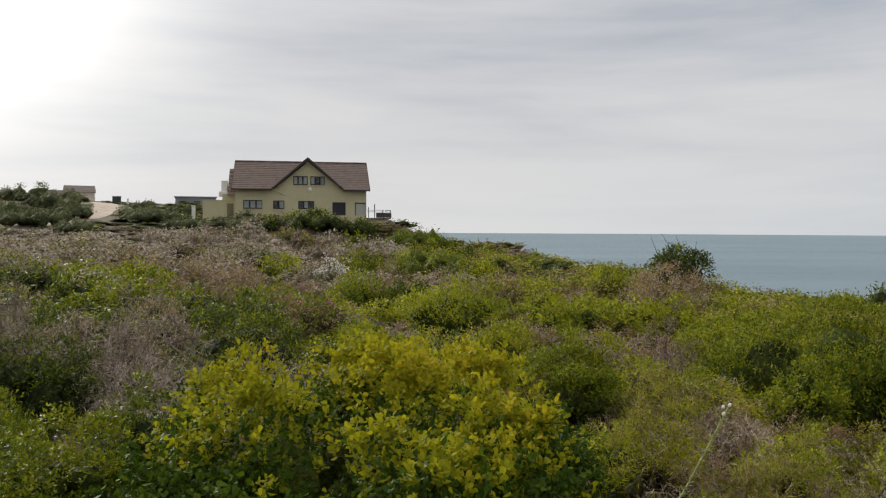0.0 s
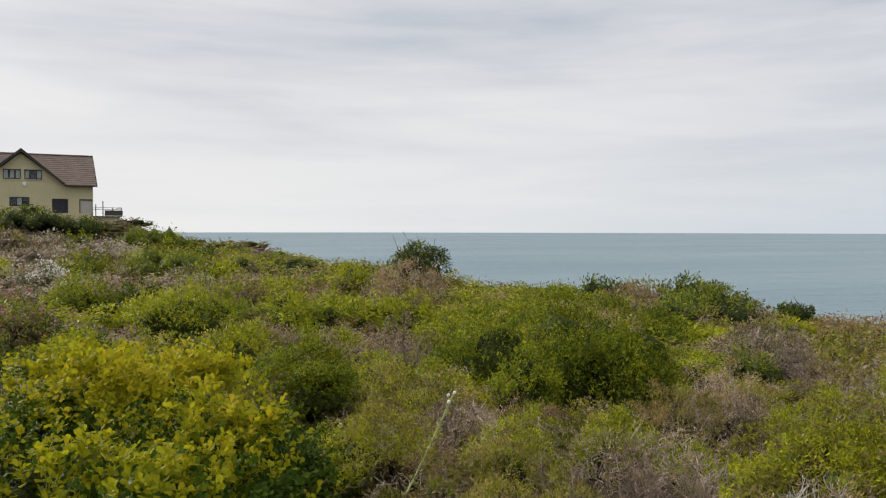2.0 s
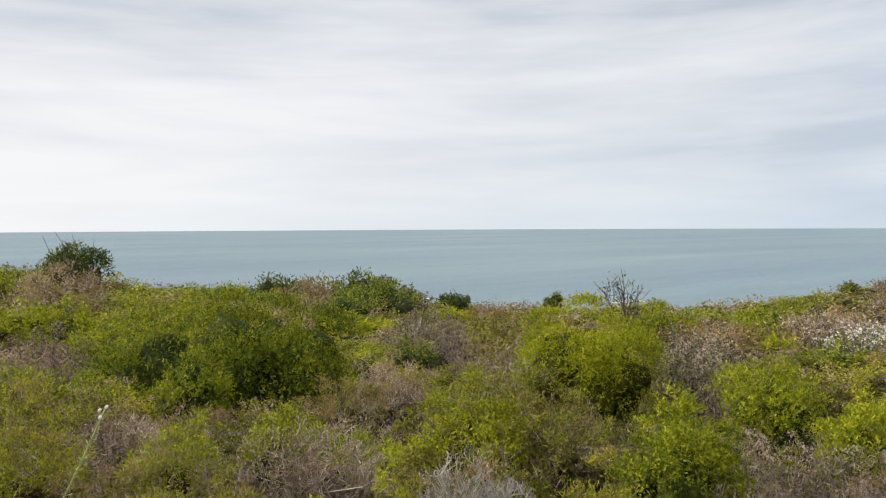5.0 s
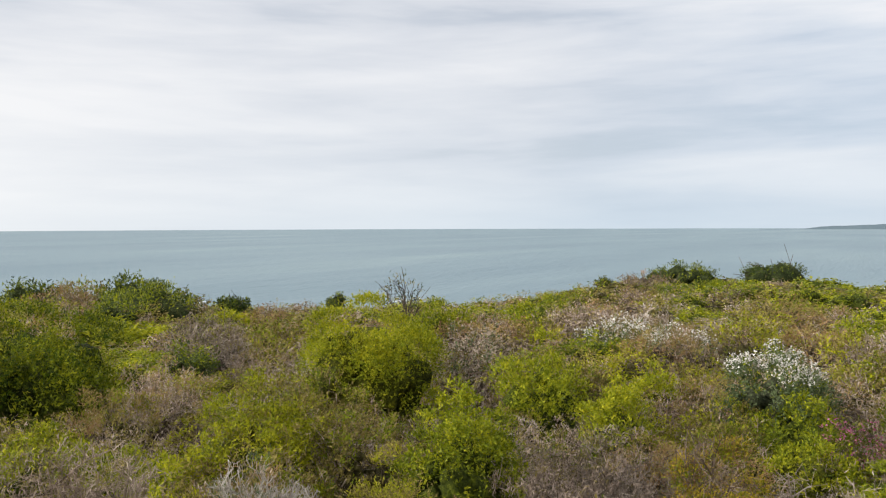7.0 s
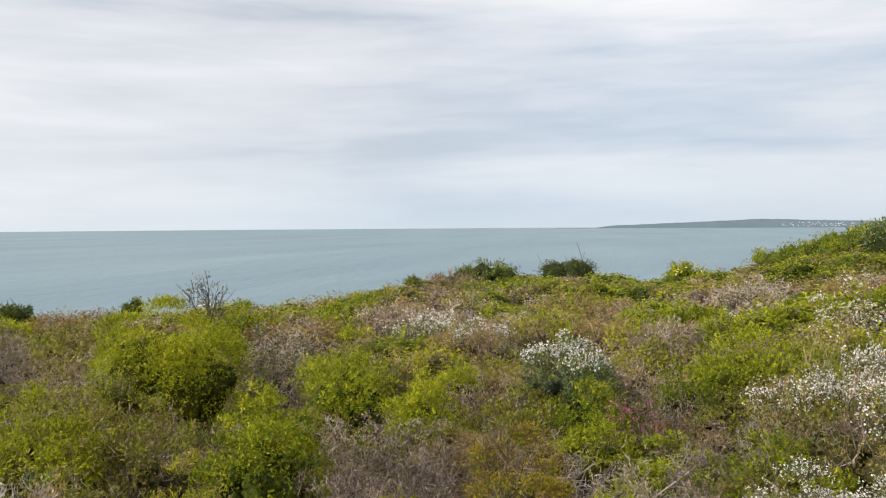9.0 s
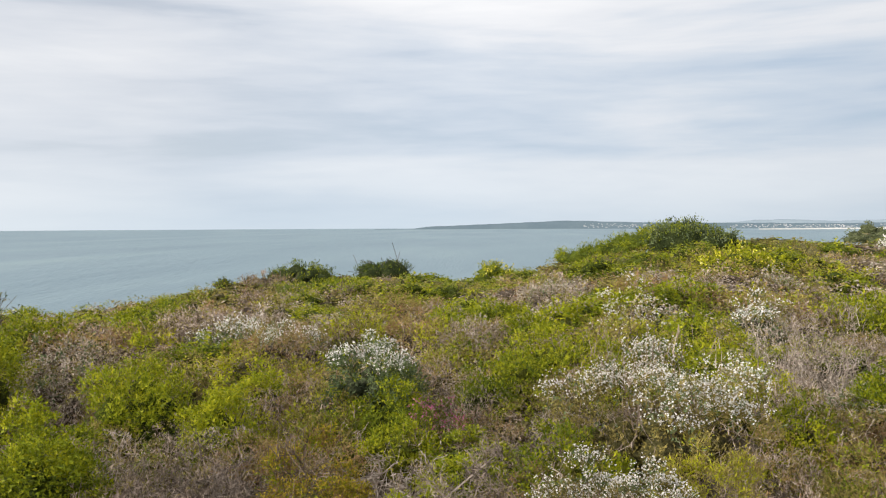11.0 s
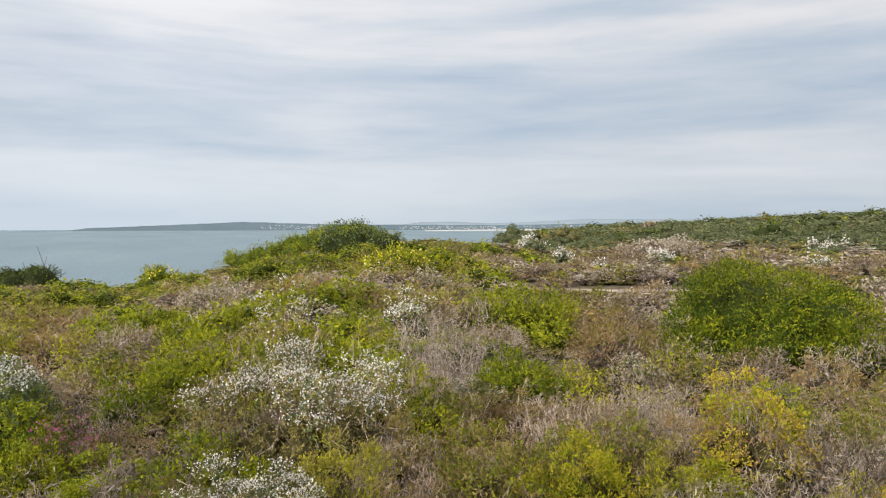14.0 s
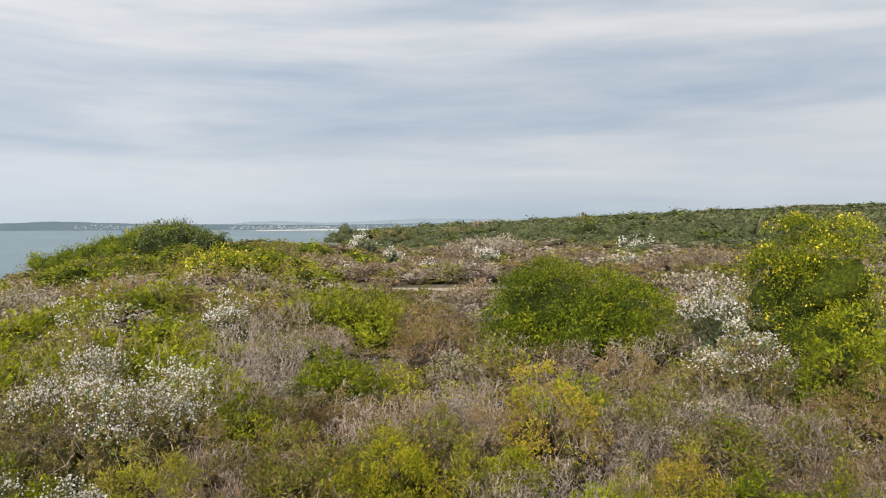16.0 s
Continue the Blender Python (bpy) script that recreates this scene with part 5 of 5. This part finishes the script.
# plainer growth round and behind the viewpoint
r = 0.9
while r < 26:
    step = 1.25 + 0.06 * r
    az = -168.0
    while az < 190:
        az += math.degrees(step / r) * rng.uniform(0.75, 1.25)
        if -36 < az < 156 and r > 5.0:
            continue
        x, y = compass(az, r + rng.uniform(-0.4, 0.4) * step)[:2]
        kind = ("olive", "green", "brown", "lime", "limetwig", "green")[int(rng.integers(0, 6))]
        fill.setdefault("scrub" if r < 30 else "distant_scrub", []).append((kind, 1 if r < 5 else 3 if r < 9 else 4, int(rng.integers(0, 3)), x, y, step * rng.uniform(1.35, 1.9) / 1.5, rng.uniform(0.45, 0.75), rng.uniform(0, 360)))
    r += step * 0.85

meshes = {}
for kind, band, v, x, y, wd, hg, turn in near_fill:
    if (kind, band, v) not in meshes:
        meshes[kind, band, v] = {}
        for pn, pieces in proto(kind, band, v).items():
            V, Q, S, mats = joined(pieces)
            meshes[kind, band, v][pn] = sheet(pn, V, Q, mats, S, smooth=pn == "foliage")
    ob = grown(kind, x, y, wd, hg, turn, meshes[kind, band, v])
    ob.scale = (wd, wd, hg)

for name, rows in fill.items():
    pieces = {}
    for kind, band, v, x, y, wd, hg, turn in rows:
        c, s = math.cos(radians(turn)), math.sin(radians(turn))
        T = np.array([[c * wd, -s * wd, 0], [s * wd, c * wd, 0], [0, 0, hg]])
        z = float(ground_z(x, y)) - 0.03
        for plist in proto(kind, band, v).values():
            for V, Q, mt in plist:
                pieces.setdefault(mt, []).append((V @ T.T + [x, y, z], Q))
    flat = []
    for mt, lst in pieces.items():
        o, Vs, Qs = 0, [], []
        for V, Q in lst:
            Vs.append(V), Qs.append(np.where(Q < 0, -1, Q + o))
            o += len(V)
        flat.append((np.concatenate(Vs), np.concatenate(Qs), mt))
    V, Q, S, mats = joined(flat)
    ob = new(name, sheet(name, V, Q, mats, S, smooth=True))
    tagged(ob, {"scrub": "mixed green, olive and dry brown coastal scrub", "distant_scrub": "low coastal scrub thinning towards the brow",
                "hillside_scrub": "dark green bush covering the far hillside"}[name], "scrub", kind="stuff")



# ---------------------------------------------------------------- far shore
# the haze of distance is mixed into these two colours as blue-grey
M_FAR = plain_material("haze_tinted_headland", (0.10, 0.137, 0.162), (0.13, 0.168, 0.19), 1.0, 0.004, spec=0.0)
M_FARTHER = plain_material("haze_tinted_hills", (0.19, 0.235, 0.275), (0.225, 0.27, 0.30), 1.0, 0.003, spec=0.0)
M_BEACH = plain_material("pale_beach", (0.46, 0.45, 0.42), (0.56, 0.54, 0.50), 0.9, 0.02)
M_FOAM = plain_material("sea_foam", (0.72, 0.74, 0.74), (0.86, 0.87, 0.87), 0.7, 0.3)
M_TOWN = plain_material("whitewashed_walls", (0.30, 0.31, 0.32), (0.42, 0.42, 0.42), 0.8, 0.05)


def shore(name, r0, keys, mat, depth, seed, label):
    """A long low ridge beyond the water: azimuths and elevations of its crest, seen from the brow."""
    az = np.linspace(keys[0][0], keys[-1][0], 260)
    el = np.interp(az, [k[0] for k in keys], [k[1] for k in keys])
    ripple = np.array([noise.noise((a * 0.9, seed, 0)) * 0.035 + noise.noise((a * 3.1, seed, 5)) * 0.018 for a in az])
    top = np.maximum(3.4 + r0 * np.tan(np.radians(el + ripple * np.clip((el + 0.42) * 4, 0, 1))), SEA + 0.3)
    prof = [(-depth * 0.5, -3.0, 0), (-depth * 0.42, 0.6, 0.0), (-depth * 0.25, 0.0, 0.45), (-depth * 0.08, 0.0, 0.85), (0, 0, 1.0), (depth * 0.3, 0, 0.8), (depth * 0.5, -3, 0)]
    V = []
    for a, t in zip(az, top):
        for dr, dz, s in prof:
            p = compass(a, r0 + dr)
            V.append((p.x, p.y, SEA + dz + (t - SEA) * s))
    tagged(new(name, sheet(name, V, grid_faces(len(az), len(prof)), [mat], smooth=True)), label, "headland", kind="structure")


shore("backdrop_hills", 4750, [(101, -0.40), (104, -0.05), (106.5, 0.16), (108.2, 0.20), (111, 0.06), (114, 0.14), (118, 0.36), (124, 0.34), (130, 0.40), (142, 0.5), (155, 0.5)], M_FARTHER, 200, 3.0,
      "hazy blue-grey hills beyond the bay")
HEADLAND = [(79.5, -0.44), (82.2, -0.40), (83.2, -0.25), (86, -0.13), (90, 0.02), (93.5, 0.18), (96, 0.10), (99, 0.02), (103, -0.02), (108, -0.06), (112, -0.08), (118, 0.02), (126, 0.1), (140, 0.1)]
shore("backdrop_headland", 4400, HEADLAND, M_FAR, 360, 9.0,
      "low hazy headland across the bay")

# beach along the foot of the far shore
az = np.linspace(106.5, 119, 60)
V = []
for i, a in enumerate(az):
    for dr, dz in ((-620 + 25 * i / 3, 0.4), (-620 + 25 * i / 3 + 90 + 40 * math.sin(i * 0.4), 3.5 + 0.08 * i)):
        p = compass(a, 4150 + dr)
        V.append((p.x, p.y, SEA + dz))
tagged(new("beach", sheet("beach", V, grid_faces(len(az), 2), [M_BEACH])), "strip of pale sand along the far bay", "beach", kind="structure")

# town on the far slopes: pale house blocks with pitched tops
rng = np.random.default_rng(21)
V, Q = [], []
for a0, a1, s0, s1, count in ((94.5, 99.5, 0.15, 0.7, 60), (104.5, 112.5, 0.08, 0.75, 150), (113.0, 118.5, 0.2, 0.8, 60)):
    for _ in range(count):
        a = a0 + (a1 - a0) * (0.5 + 0.5 * math.tanh(rng.normal() * 0.75))
        s = s0 + (s1 - s0) * rng.uniform()
        crest = 3.4 + 4400 * math.tan(radians(float(np.interp(a, [k[0] for k in HEADLAND], [k[1] for k in HEADLAND]))))
        rr_ = 4400 + float(np.interp(s, [0, 0.45, 0.85, 1], [-151, -90, -29, 0]))
        c = compass(a, rr_, SEA + (crest - SEA) * s)
        sx, sz = rng.uniform(4, 9), rng.uniform(1.4, 3.2)
        u = Vector((math.cos(radians(a)), -math.sin(radians(a)), 0))
        v = Vector((math.sin(radians(a)), math.cos(radians(a)), 0))
        o = len(V)
        for dz, k in ((-sz, 1.0), (sz * 0.4, 1.0), (sz, 0.45)):
            for du, dv in ((-1, -1), (1, -1), (1, 1), (-1, 1)):
                q = c + u * du * sx * k * 0.5 + v * dv * 3 * k + Vector((0, 0, dz))
                V.append(q[:])
        for l in (0, 4):
            for i in range(4):
                Q.append((o + l + i, o + l + (i + 1) % 4, o + l + 4 + (i + 1) % 4, o + l + 4 + i))
        Q.append((o + 8, o + 9, o + 10, o + 11))
tagged(new("distant_town", sheet("distant_town", V, Q, [M_TOWN])), "scattered white houses of a town on the far shore", "town", kind="stuff")

# breaking waves close under the brow
rng = np.random.default_rng(8)
V, Q = [], []
for a0, a1, r0, n in ((84, 92, 300, 26), (38, 84, 330, 10), (86, 93, 420, 12)):
    for _ in range(n):
        a, rad = rng.uniform(a0, a1), r0 + rng.normal() * 22
        ln, wd = rng.uniform(0.3, 1.6), rng.uniform(0.5, 2.6)
        o, m = len(V), 9
        for i in range(m):
            t = i / (m - 1)
            wob = 2.0 * math.sin(t * 7 + a) + rng.normal() * 0.5
            half = wd * math.sin(math.pi * min(max(t, 0.06), 0.94)) * rng.uniform(0.5, 1.2)
            for s in (-1, 1):
                p = compass(a + ln * (t - 0.5), rad + wob + s * half)
                V.append((p.x, p.y, SEA + 0.12 + 0.15 * (s > 0)))
        Q += [(o + 2 * i, o + 2 * i + 1, o + 2 * i + 3, o + 2 * i + 2) for i in range(m - 1)]
tagged(new("surf", sheet("surf", V, Q, [M_FOAM])), "thin white lines of breaking surf", "surf", kind="stuff")


# ---------------------------------------------------------------- small things near the camera
M_STALK = leaf_material("pale_stalk", (0.22, 0.24, 0.08), (0.34, 0.36, 0.15), (0.46, 0.47, 0.24), 0.7, 0.2)


def flower_stalk(az, r, h, lean, heads):
    """A tall leafy stalk that leans out of the scrub and carries pale buds at its end."""
    rng = np.random.default_rng(int(az * 10))
    c = compass(az, r)
    base = new("flower_stalk")
    base.matrix_world = pose(c.x, c.y, float(ground_z(c.x, c.y)), 0, lean, 90 - az + 75)
    tagged(base, "leaning pale green flower stalk with white buds", "plant")
    t = np.linspace(0, 1, 9)
    line = np.stack([0.12 * t ** 2, 0.04 * np.sin(t * 4), h * t], -1)
    V, Q = sticks(line[:-1], line[1:], 0.010, 0.008)
    ob = new("stem", sheet("stem", V, Q, [M_STALK]))
    ob.parent = base
    n = 150
    s = rng.uniform(0.35, 0.97, n)
    b = np.stack([np.interp(s, t, line[:, i]) for i in range(3)], -1)
    way = unit(rng.normal(size=(n, 3)) * [1, 1, 0.3] + [0, 0, 0.9])
    V, Q = leaves(rng, b, way, 0.05, 0.014)
    ob = new("foliage", sheet("foliage", V, Q, [M_STALK]))
    ob.parent = base
    for i in range(heads):
        bm = bmesh.new()
        bmesh.ops.create_icosphere(bm, subdivisions=2, radius=0.015, matrix=Matrix.Translation(Vector(line[-1]) + Vector((0.035 * (i % 2), 0.02 * i, 0.02 - 0.045 * i))) @ Matrix.Diagonal((1, 1, 1.3, 1)))
        part("bud", bm, M_WHITE, base, "small white bud")


flower_stalk(13.4, 7.5, 2.0, -30, 3)
